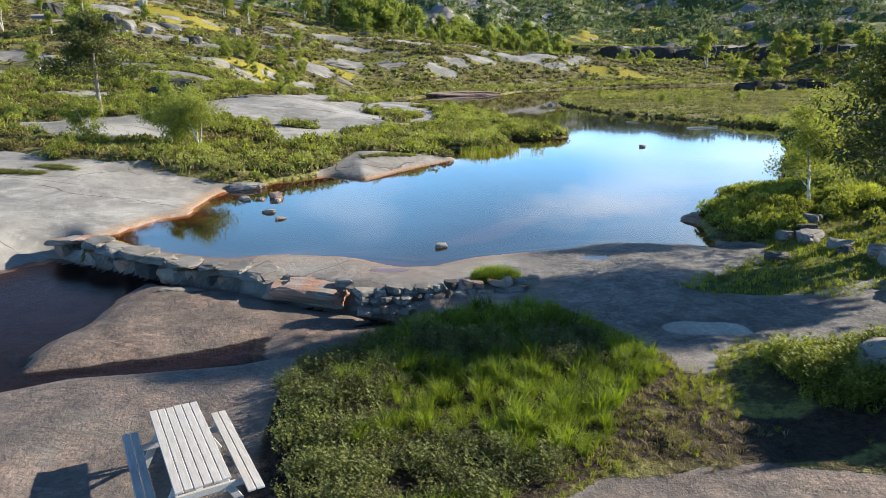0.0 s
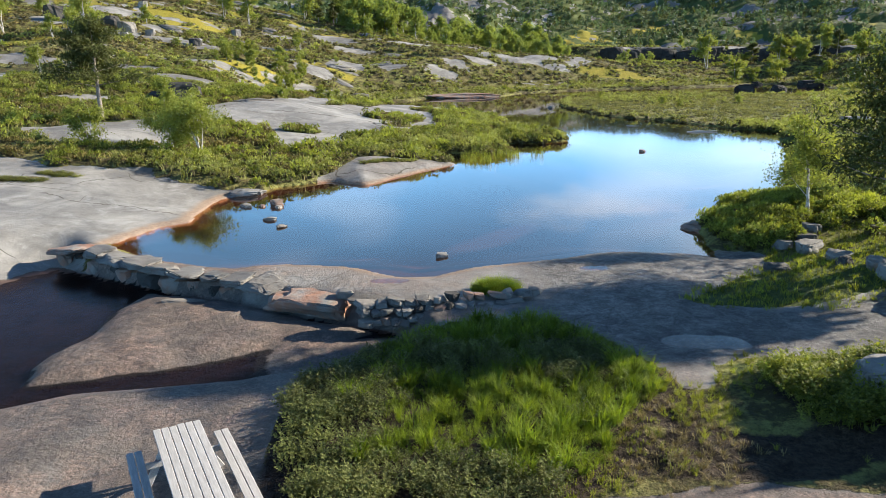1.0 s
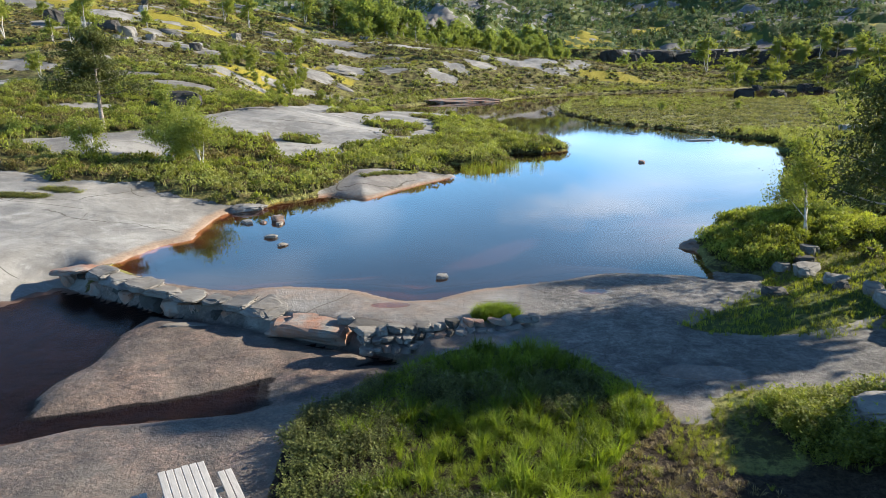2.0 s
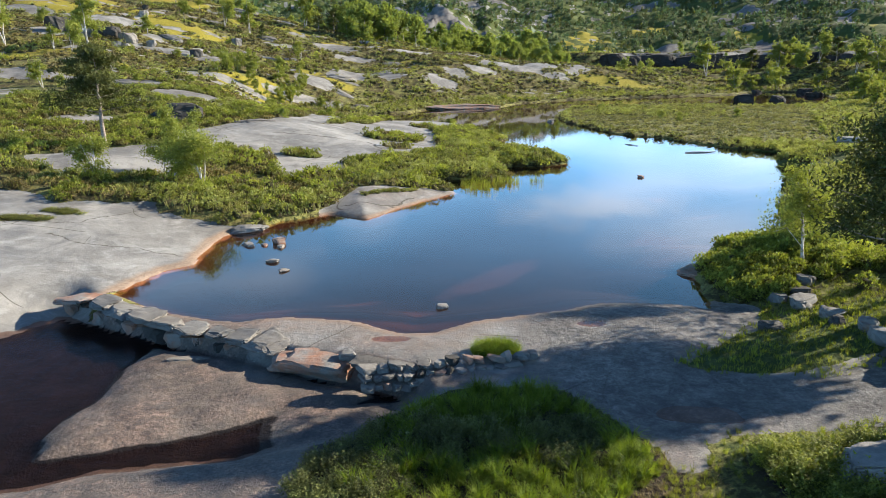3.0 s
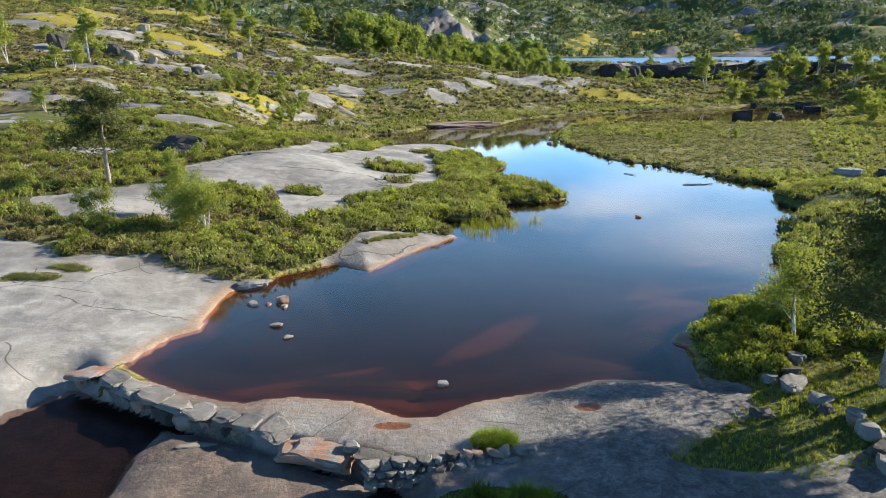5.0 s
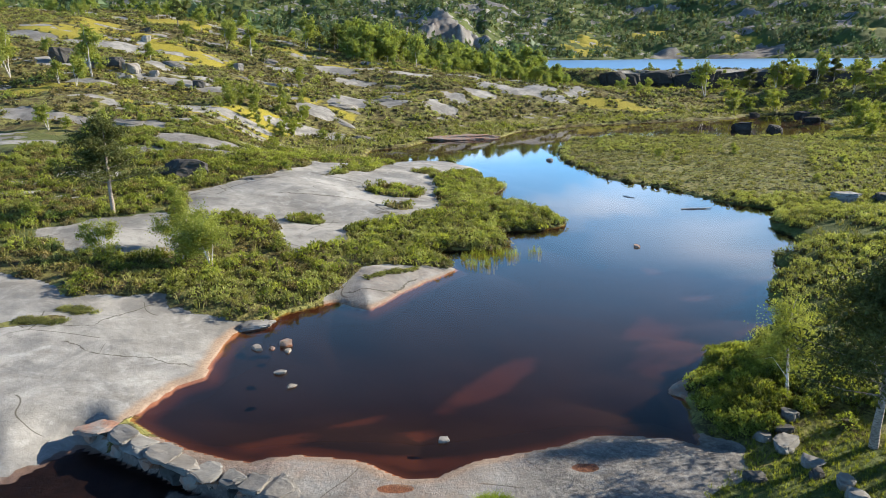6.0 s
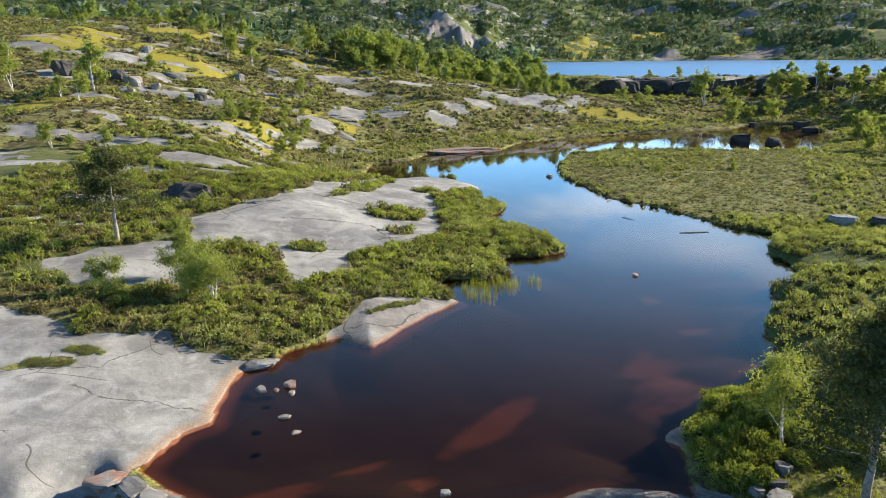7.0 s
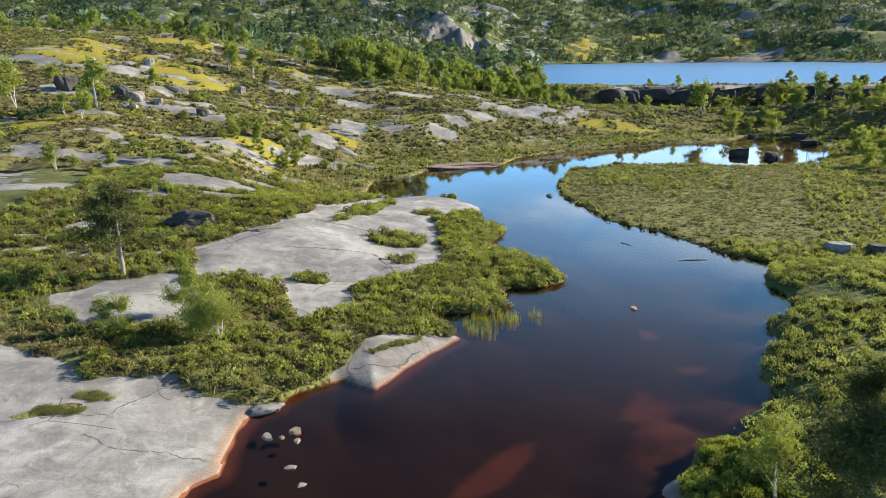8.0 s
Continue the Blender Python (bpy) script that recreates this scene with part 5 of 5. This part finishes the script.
# ---- trees ----
def plant(tree, spots, group, seed=3):
    """Puts the first tree at the first spot and copies at the others. Spots: x, y, scale."""
    rng = random.Random(seed)
    tagged(tree, group=group)
    for k, (x, y, s) in enumerate(spots):
        m = pose(x, y, z_at(x, y) - 0.04, 0, 0, rng.uniform(0, 360)) @ Matrix.Diagonal((s * rng.uniform(0.85, 1.15), s * rng.uniform(0.85, 1.15), s, 1))
        if k:
            copy_thing(tree, m)
        else:
            tree.matrix_basis = m


def stand(tree, x, y, turn=0.0, dz=-0.04):
    tree.matrix_basis = pose(x, y, z_at(x, y) + dz, 0, 0, turn)
    return tree


stand(pine("pine_tree", 11, 7.3, 3.0, 12000, 0.16, 0.34, "lone pine with a pale twin-forked trunk on the heath"), -24.7, 50.3)
stand(birch("birch_tree", 12, 3.9, 1.9, 8500, 0.07, 4, 0.3, "young birch with several white stems among low bushes"), -14.3, 40.6)
stand(birch("birch_tree", 13, 4.3, 1.3, 6000, 0.07, 1, 0.15, "thin birch beside a broken grey stump"), -18.2, 44.4)
stand(birch("birch_tree", 15, 3.2, 1.3, 5000, 0.07, 2, 0.15, "small bushy birch on the heath"), -16.4, 41.5)
stand(birch("birch_tree", 16, 2.8, 1.2, 4500, 0.07, 2, 0.1, "small bushy birch beside the rock slab"), -20.8, 41.0)
stand(birch("birch_tree", 14, 4.2, 1.6, 11000, 0.050, 2, 0.28, "leaning birch with a forked white trunk at the bank", droop=0.6), 13.2, 23.9, 100)
stand(pine("pine_tree", 21, 6.4, 3.1, 10500, 0.12, 0.30, "big dark pine with wide low limbs beside the pond", math.pi), 14.3, 20.4)
# three pines out of view, added to throw shade on path, mound and slab
stand(pine("pine_tree", 23, 3.2, 1.7, 7000, 0.34, 0.22, "unseen dark pine shading the path", math.pi), 14.4, 12.9)
stand(pine("pine_tree", 50, 9.8, 3.2, 5200, 0.34, 0.52, "unseen tall pine with a high bare trunk, added to shade the mound", math.pi), 18.8, 21.0)
for k, (px, py, ph, pw) in enumerate(((21.8, 21.8, 9.0, 2.3),)):
    stand(pine("pine_tree", 51 + k, ph, pw, 2000, 0.36, 0.60, "unseen tall dark pine, added to shade the rock slab beside the path", math.pi), px, py, 60 * k)
stand(pine("pine_tree", 24, 3.9, 2.0, 15000, 0.10, 0.15, "dark bushy pine on the east shore"), 19.8, 28.5)
# another unseen pine, added to shade the slab
stand(pine("pine_tree", 25, 8.2, 2.6, 2600, 0.34, 0.60, "unseen dark pine beyond the old wall, added to shade the rock slab"), 22.4, 21.6)

rngt = random.Random(5)


def spots(n, x0, x1, y0, y1, s0, s1, min_away=1.0):
    out = []
    while len(out) < n:
        x, y, s = rngt.uniform(x0, x1), rngt.uniform(y0, y1), rngt.uniform(s0, s1)
        if float(area(POND, np.array([x]), np.array([y]))[0]) < -min_away:
            out.append((x, y, s))
    return out


GROVE = "pale green birch saplings in a dense grove"
sapling = birch("birch_tree", 31, 5.0, 1.2, 1700, 0.17, 1, 0.12, GROVE)
plant(sapling, spots(15, -34, -23, 106, 119, 0.55, 0.85), "birch grove", 1)
sapling = birch("birch_tree", 32, 4.6, 1.25, 1700, 0.17, 2, 0.1, GROVE)
plant(sapling, spots(15, -34, -23, 106, 119, 0.55, 0.85), "birch grove", 2)
HILL = "birch with a pale trunk growing on the rocky slope"
big = birch("birch_tree", 33, 8.0, 2.6, 2800, 0.24, 2, 0.3, HILL)
plant(big, [(-56.3, 113.6, 1.05), (-70.5, 115.5, 1.0), (-51.4, 170, 0.9), (-44.7, 167.3, 0.95), (-36, 189, 1.05), (-74, 119, 0.8), (-28.7, 145.5, 0.5), (-56.1, 107.9, 0.6), (68, 180.6, 1.1), (-48.6, 85.6, 0.42), (-42.4, 87.3, 0.36), (-60, 168, 0.55), (97, 182, 1.0), (90, 188.5, 0.9), (100, 170, 1.0)] + spots(12, -95, -50, 100, 190, 0.35, 0.6), "birches on the slope", 3)
pine_far = pine("pine_tree", 34, 7.0, 2.2, 2000, 0.34, 0.3, "dark green pine on the rocky ridge")
plant(pine_far, [(-66.2, 180.8, 0.95), (-33, 193, 1.0), (-30, 200, 1.0), (-24, 205, 1.0), (92, 190, 1.1), (108, 200, 0.9), (-40, 160, 0.6)] + spots(14, -34, 4, 195, 225, 0.8, 1.1) + spots(12, 75, 150, 120, 215, 0.7, 1.15), "pines on the ridge", 4)
RIDGE = "full green birch in the belt of trees on the ridge"
ridge = birch("birch_tree", 35, 8.0, 2.8, 1900, 0.33, 1, 0.12, RIDGE, RIDGE_LEAF)
plant(ridge, [(-14.5, 190, 1.0), (-6.5, 184, 0.95)] + spots(30, -30, 6, 186, 218, 0.8, 1.25) + spots(14, 6, 34, 178, 205, 0.4, 0.65) + spots(22, 4, 30, 200, 222, 0.75, 1.05), "belt of birches", 5)
ridge = birch("birch_tree", 36, 7.0, 2.7, 1900, 0.32, 3, 0.05, RIDGE, RIDGE_LEAF)
plant(ridge, spots(16, -26, 8, 182, 212, 0.6, 1.0) + spots(14, 20, 60, 168, 208, 0.4, 0.75), "belt of birches", 6)
EAST = "light green birch among rocks by the far water"
east = birch("birch_tree", 37, 7.0, 2.4, 2200, 0.26, 2, 0.15, EAST)
plant(east, spots(22, 88, 140, 115, 205, 0.5, 0.95, 2) + spots(16, 66, 100, 150, 205, 0.5, 0.95, 2) + spots(16, 62, 105, 95, 140, 0.5, 0.95, 3) + spots(10, 80, 125, 100, 190, 0.7, 1.0), "birches by the far water", 7)
plant(birch("birch_tree", 38, 6.0, 2.0, 1600, 0.27, 1, 0.2, "slender birch on the edge of the quarry", RIDGE_LEAF), spots(16, 50, 140, 214, 224, 0.4, 0.8), "birches by the quarry", 8)
plant(birch("birch_tree", 39, 2.6, 1.3, 1000, 0.17, 3, 0.05, "low bushy birch on the heath slope"), spots(46, -62, -12, 60, 140, 0.5, 1.1, 6) + spots(14, 24, 60, 70, 115, 0.4, 0.8, 4), "bushy birches", 9)
plant(birch("birch_tree", 40, 7.5, 2.6, 1000, 0.44, 1, 0.15, "tree on the skyline of the rocky hill", RIDGE_LEAF), spots(44, -160, -62, 206, 250, 0.6, 1.05) + spots(24, -190, -30, 240, 300, 0.6, 1.05), "trees on the skyline", 10)

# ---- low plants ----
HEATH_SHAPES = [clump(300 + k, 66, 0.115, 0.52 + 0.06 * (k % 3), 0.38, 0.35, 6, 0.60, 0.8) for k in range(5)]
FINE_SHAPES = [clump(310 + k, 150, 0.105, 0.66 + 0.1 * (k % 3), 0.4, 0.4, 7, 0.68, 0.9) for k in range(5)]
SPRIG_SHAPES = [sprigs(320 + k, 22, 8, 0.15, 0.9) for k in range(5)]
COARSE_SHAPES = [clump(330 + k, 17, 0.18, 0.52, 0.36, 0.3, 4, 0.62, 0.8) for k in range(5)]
TUFT_SHAPES = [tuft(340 + k, 44, 1.0, 0.018, 0.17, 0.8) for k in range(5)]
TUSSOCK_SHAPES = [tuft(345 + k, 70, 1.0, 0.03, 0.22, 0.7) for k in range(4)]
SHORT_SHAPES = [tuft(350 + k, 11, 1.0, 0.07, 0.45, 0.6) for k in range(5)]
SEDGE_SHAPES = [tuft(360 + k, 7, 1.0, 0.11, 0.5, 0.6) for k in range(5)]
MAT_SHAPES = [clump(380 + k, 14, 0.15, 0.30, 0.3, 0.3, 4, 0.58, 1.1) for k in range(5)]
REED_SHAPES = [tuft(370 + k, 9, 1.0, 0.016, 0.10, 0.12) for k in range(4)]


def grow(name, label, category, material, shapes, kept, x, y, size, seed, tall=None):
    size = np.broadcast_to(size, x.shape)[kept]
    return scatter(name, label, category, material, np.stack([x[kept], y[kept]], 1), size, shapes, seed, None if tall is None else np.broadcast_to(tall, x.shape)[kept])


# the bush in front of the dam
x, y, z, m, c, u = land(6800, -3.6, 5.2, 6.8, 16.6, 401)
lush = fbm(x, y, 1.5, 3, 81) + 0.09 + 0.08 * smooth(-1.5, 2.5, x) - 0.26 * smooth(9.9, 8.7, y) - 0.20 * smooth(0.9, 0.1, m["bush"]) * smooth(1.5, -0.5, x) - bump(x, y, 2.2, 13.0, 1.3, 0.7, 0.35) - bump(x, y, -2.0, 12.2, 0.8, 0.9, 0.3)
inb = m["bush"] > 0.08 + 0.15 * u
grow("grass_tufts", "tall bright green grass growing in tufts on the mound", "grass", GRASS, TUFT_SHAPES, inb & (lush > -0.09) & (u < 0.55), x, y, 0.18 + 0.32 * u, 1, 0.8 + 0.9 * (fbm(x, y, 0.9, 2, 84) + 0.2))
grow("tussock_grass", "round bright green grass tussocks on the mound", "grass", GRASS, TUSSOCK_SHAPES, inb & (lush > -0.10) & (u > 0.5) & (u < 0.57), x, y, 0.34 + 2.5 * (u - 0.5), 27)
grow("bog_shrubs", "low leafy bog shrubs covering the mound", "shrubs", BOG, SPRIG_SHAPES, inb & (lush < -0.03) & (u < 0.25), x, y, 0.28 + 0.9 * u, 2)
grow("dry_stalks", "grey dry stalks and straw at the edge of the mound", "dry grass", STRAW, TUFT_SHAPES[:2], (np.hypot((x - 3.7) / 1.3, (y - 10.4) / 1.7) < 1) & (u < 0.26) | (np.hypot((x - 1.3) / 0.7, (y - 13.8) / 0.35) < 1) & (u < 0.12), x, y, 0.14 + 0.3 * u, 3, 0.7)
# trodden turf round the mound and along the path
x, y, z, m, c, u = land(7000, -1.5, 6.6, 7.2, 13.4, 415)
edge = (m["bush"] < 0.2) & (m["bush"] > -1.3) & (m["near"] < 0.05) & (c["rock"] < 0.5)
grow("path_turf", "short trodden turf along the foot of the mound", "turf", LAWN, SHORT_SHAPES, edge & (fbm(x, y, 0.8, 3, 100) > -0.06) & (u < 0.45), x, y, 0.07 + 0.12 * u, 28)
grow("path_straw", "pale dead grass lying on the muddy path", "dry grass", STRAW, SHORT_SHAPES, (edge | (c["soil_shade"] > 0.5)) & (y > 8.6) & (x > 2.2) & (x < 5.6) & (fbm(x, y, 0.9, 3, 101) > 0.02) & (u > 0.62) & (m["bush"] < 0.1), x, y, 0.10 + 0.2 * (1 - u), 29, 0.6)
# bushes and grass on the near right bank
x, y, z, m, c, u = land(9000, 4.2, 18, 7.5, 14.6, 402)
inb = (m["right_bush"] > -0.2 * u)
lush = fbm(x, y, 2.2, 3, 83)
grow("bank_shrubs", "leafy green bilberry shrubs on the bank", "shrubs", SHRUB, SPRIG_SHAPES, inb & (lush < 0.02) & (x > 6.4 + 0.5 * u) & (m["right_bush"] > 0.7) & (u < 0.34) & (x < 12), x, y, 0.45 + 0.7 * u, 4)
grow("bank_grass", "short green grass along the foot of the bank", "grass", LAWN, TUFT_SHAPES, (inb & (x < 11) & (lush > -0.15) & (u > 0.72) & ((y > 11.9) | (u > 0.97))) | (np.hypot((x - 4.5) / 0.8, (y - 11.3) / 1.2) < 1) & (u > 0.72), x, y, 0.13 + 0.3 * (1 - u), 5)
# lawn by the old wall
x, y, z, m, c, u = land(5200, 6, 19, 16, 22.8, 403)
inb = (m["lawn"] + 0.15 + fbm(x, y, 1.3, 4, 77) * 1.6 > -0.3 * u) | ((x > 9.6) & (y > 19.5) & (c["rock"] < 0.4) & (m["pond"] < -0.3))
grow("lawn_grass", "short sunlit green grass beside the rock slab", "grass", LAWN, SHORT_SHAPES, inb & (u < 0.7) & (x < 15), x, y, 0.10 + 0.14 * u, 6)
x, y, z, m, c, u = land(420, 0.5, 2.4, 17.4, 18.8, 404)
grow("grass_clump", "single green clump of grass behind the dam", "grass", GRASS, TUFT_SHAPES, np.hypot((x - 1.5) / 0.7, (y - 18.15) / 0.45) < 1, x, y, 0.20 + 0.28 * np.clip(1 - np.hypot((x - 1.5) / 0.75, (y - 18.15) / 0.5) ** 2, 0, 1), 7)
# bright shrubs on the east bank
x, y, z, m, c, u = land(4200, 8.8, 17, 21.6, 34, 405)
on = (m["pond"] < -0.05) & (c["rock"] < 0.5) & (z > -0.1)
near_bank = on & (x < 16) & (y < 33) & ~((y < 21.2) & (x < 11)) & ~((y < 21.9) & (x > 11) & (x < 13.5)) & (np.hypot(x - 13.2, y - 23.9) > 0.5)
grow("bank_bushes", "dense bright green bushes at the water's edge", "bushes", SHRUB, FINE_SHAPES, near_bank & (u < 0.40) & (m["pond"] < -0.3) & (fbm(x, y, 1.6, 3, 86) > -0.05), x, y, 0.40 + 1.3 * u, 8, 0.85)
x, y, z, m, c, u = land(9000, 9, 62, 24, 66, 406)
on = (m["pond"] < -0.05) & (c["rock"] < 0.5) & ((x > 15) | (y > 33)) & (x < 0.7 * y + 6)
tone = fbm(x, y, 6, 3, 85)
grow("east_bushes", "low olive green bushes on the east shore", "bushes", HEATH, HEATH_SHAPES, on & (tone > -0.16) & (u < 0.48), x, y, 0.6 + 1.0 * u, 9)
grow("east_sedge", "yellow green sedge between the bushes of the east shore", "sedge", SEDGE, SEDGE_SHAPES, on & (u > 0.7), x, y, 0.35 + 0.2 * (1 - u), 10)
# the marsh tongue
x, y, z, m, c, u = land(20000, 14, 95, 56, 128, 407)
on = (m["pond"] < -0.02) & (c["rock"] < 0.5) & (x < 0.7 * y + 6)
grow("marsh_sedge", "level marsh of yellow green sedge", "sedge", SEDGE, MAT_SHAPES, on & (u < 0.62), x, y, 0.55 + 1.2 * u, 11, 0.7)
grow("marsh_shrubs", "low green bog shrubs along the marsh edge", "shrubs", HEATH, COARSE_SHAPES, on & (u > 0.70) & ((m["pond"] > -1.5) | (fbm(x, y, 11, 3, 87) > 0.13) | (x > 0.45 * y + 8)), x, y, 0.7 + 0.7 * (1 - u) * 2, 12)
# west shore
x, y, z, m, c, u = land(23000, -42, 11, 33, 92, 408)
on = (m["pond"] < 0.05) & (c["rock"] < 0.42) & (x > -0.7 * y - 6)
tone, fine = fbm(x, y, 7, 4, 89), fbm(x, y, 2.2, 2, 90)
shore = smooth(9, 2, -m["pond"])
grow("shore_bushes", "dense green bushes along the west shore", "bushes", HEATH, HEATH_SHAPES, on & (u < 0.42) & (tone + 0.25 * shore > 0.0), x, y, 0.6 + 1.6 * u * (0.5 + 0.5 * shore), 13, 0.8 + 0.1 * shore)
grow("leafy_bushes", "light green leafy bushes on the west shore", "bushes", SHRUB, HEATH_SHAPES, on & (u > 0.42) & (u < 0.64) & (fine + 0.1 * shore > -0.09), x, y, 0.6 + 3.0 * (u - 0.42), 14)
grow("heather", "brown olive heather covering the heath", "heather", HEATHER, HEATH_SHAPES, on & (u > 0.64) & (u < 0.84) & (tone < 0.02), x, y, 0.6 + 2.2 * (u - 0.62), 15, 0.7)
grow("heath_grass", "pale grass between the heath shrubs", "grass", SEDGE, SEDGE_SHAPES, on & (u > 0.72), x, y, 0.5, 16)
# the slope and the far shores
x, y, z, m, c, u = land(38000, -150, 150, 88, 232, 409)
on = (m["pond"] < -0.3) & (c["rock"] < 0.45 + 0.5 * (fbm(x, y, 3, 2, 96) > 0.07)) & ((c["moss"] < 0.5) | (fbm(x, y, 4, 2, 97) > 0.12)) & ~((x > 12) & (y < 122))
tone = fbm(x, y, 13, 4, 91)
wet = smooth(16, 8, -m["pond"])
grow("slope_shrubs", "low green shrubs scattered over the rocky slope", "shrubs", HEATH, COARSE_SHAPES, on & (u < 0.34) & (tone > -0.10), x, y, 0.9 + 2.4 * u, 17, 0.8)
grow("slope_heather", "dark brown heather scattered over the rocky slope", "heather", HEATHER, COARSE_SHAPES, on & (u > 0.34) & (u < 0.66) & (tone < 0.10) & (wet < 0.5), x, y, 0.9 + 3.0 * (u - 0.34), 18, 0.7)
grow("slope_bushes", "bright green leafy bushes on the slope", "bushes", SHRUB, COARSE_SHAPES, on & (u > 0.66) & (u < 0.76) & (fbm(x, y, 9, 3, 92) > 0.03), x, y, 1.0 + 8 * (u - 0.66), 19, 1.1)
grow("far_sedge", "green sedge along the far shore", "sedge", SEDGE, SEDGE_SHAPES, on & (u > 0.55) & (wet > 0.3), x, y, 0.8, 20, 0.8)
# reeds in the shallows
x, y, z, m, c, u = land(420, 1.2, 7.5, 43, 48.5, 410)
bedz = np.where(np.hypot((x - 2.5) / 1.3, (y - 45.4) / 1.7) < 1, 1, 0) + np.where(np.hypot((x - 4.4) / 1.1, (y - 46.6) / 0.9) < 1, 1, 0) + np.where(np.hypot((x - 6.6) / 0.5, (y - 47.2) / 0.6) < 1, 1, 0)
grow("reeds", "thin green reeds standing in shallow water", "reeds", LAWN, REED_SHAPES, (m["pond"] > 0.1) & (bedz > 0), x, y, 0.62 - z * 0.9, 21)
# little islands of turf on the pale slab
for kx, ky, rx, ry in ((-20.2, 31.4, 1.6, 0.5), (-18.5, 33.0, 1.1, 0.4)):
    x, y, z, m, c, u = land(130, kx - rx, kx + rx, ky - ry, ky + ry, 414)
    grow("crevice_turf", "strip of turf growing in a crevice of the slab", "turf", HEATH, SPRIG_SHAPES, np.hypot((x - kx) / rx, (y - ky) / ry) + 2 * fbm(x, y, 0.6, 3, 98) < 0.8, x, y, 0.2 + 0.3 * u, 26, 0.4)
x, y, z, m, c, u = land(260, -12, -8.8, 51, 53.5, 411)
grow("slab_turf", "tiny islet of turf and a sapling on the pale slab", "turf", HEATH, HEATH_SHAPES, np.hypot((x + 10.4) / 1.1, (y - 52.2) / 0.7) < 1, x, y, 0.3 + 0.3 * u, 22, 0.8)
x, y, z, m, c, u = land(900, -6.5, 0, 37, 43, 413)
grow("islet_heather", "brown heather on the crest of the small rock islet", "heather", HEATH, HEATH_SHAPES, (np.abs((y - 40.9) - 0.9 * (x + 3.2)) < 0.28 + 0.4 * fbm(x, y, 1.2, 2, 99)) & (np.abs(x + 3.2) < 1.5), x, y, 0.55, 25, 0.5)

# ---- far woods ----
FAR_SHAPES = [leaves(np.random.default_rng(500 + k), [(0, 0, 0.3), (0.13, 0.05, 0.5), (-0.12, 0.08, 0.55), (0.02, -0.05, 0.78)], [(0.17, 0.17, 0.13), (0.12, 0.12, 0.11), (0.12, 0.12, 0.11), (0.07, 0.07, 0.09)], 22, 0.20, 0.6) for k in range(6)]
x, y, z, m, c, u = land(24000, -1150, 1150, 240, 1650, 412)
wood = fbm(x, y, 130, 4, 93) + 0.7 * fbm(x, y, 35, 3, 94)
on = (c["rock"] < 0.5) & (c["moss"] < 0.4) & ((z > LAKE_Z + 0.4) | (x < 20) | ((x < 0.05 * y + 42) & (z > LAKE_Z - 0.6))) & (wood > -0.10 - 0.25 * smooth(1000, 1300, y)) & (np.abs(x) < 0.74 * y + 40)
grow("far_woods", "birch and pine woods covering the far hills", "woods", HAZY_LEAF, FAR_SHAPES, on & (u < 0.60), x, y, 6.0 + 11 * u, 23)
grow("far_pines", "dark pines among the far woods", "woods", PINE_LEAF, FAR_SHAPES, on & (u > 0.62) & (u < 0.80), x, y, 7.0 + 20 * (u - 0.62), 24, 1.15)


# ---- the house on the far hill ----
def house(x, y, turn):
    """A small gabled wooden house: walls, roof with eaves, chimney, windows in the front."""
    home = tagged(empty("house", x, y, z_at(x, y), turn), "small pale wooden house with a grey roof among far trees", "house")
    bm = bmesh.new()
    for gx in (-6, 6):
        for gy, gz in ((-4, -2), (4, -2), (4, 3.4), (0, 6.2), (-4, 3.4)):
            bm.verts.new((gx, gy, gz))
    bm.verts.ensure_lookup_table()
    bm.faces.new(bm.verts[:5])
    bm.faces.new(bm.verts[5:])
    for k in range(5):
        bm.faces.new([bm.verts[i] for i in (k, (k + 1) % 5, 5 + (k + 1) % 5, 5 + k)])
    bmesh.ops.recalc_face_normals(bm, faces=bm.faces)
    part("wall", bm, WOOD, home)
    for side in (-1, 1):
        roof = part("roof", beam((-6.6, side * 2.15, 4.78), (6.6, side * 2.15, 4.78), 5.4, 0.2, 0.02, up=(0, side * 2.8, 4)), GREY_ROCK, home, "dull grey roof")
        if side > 0:
            part("chimney", beam((1.5, 0.5, 5.0), (1.5, 0.5, 7.4), 0.8, 0.8, 0.03, up=(0, 1, 0)), DARK_ROCK, roof)
    for gx in (-3.8, -0.6, 3.4):
        part("window", beam((gx - 0.6, -4.02, 1.6), (gx + 0.6, -4.02, 1.6), 0.1, 1.3, 0.02), DARK_ROCK, home, "dark window pane")
    return home


house(488, 1214, 12)
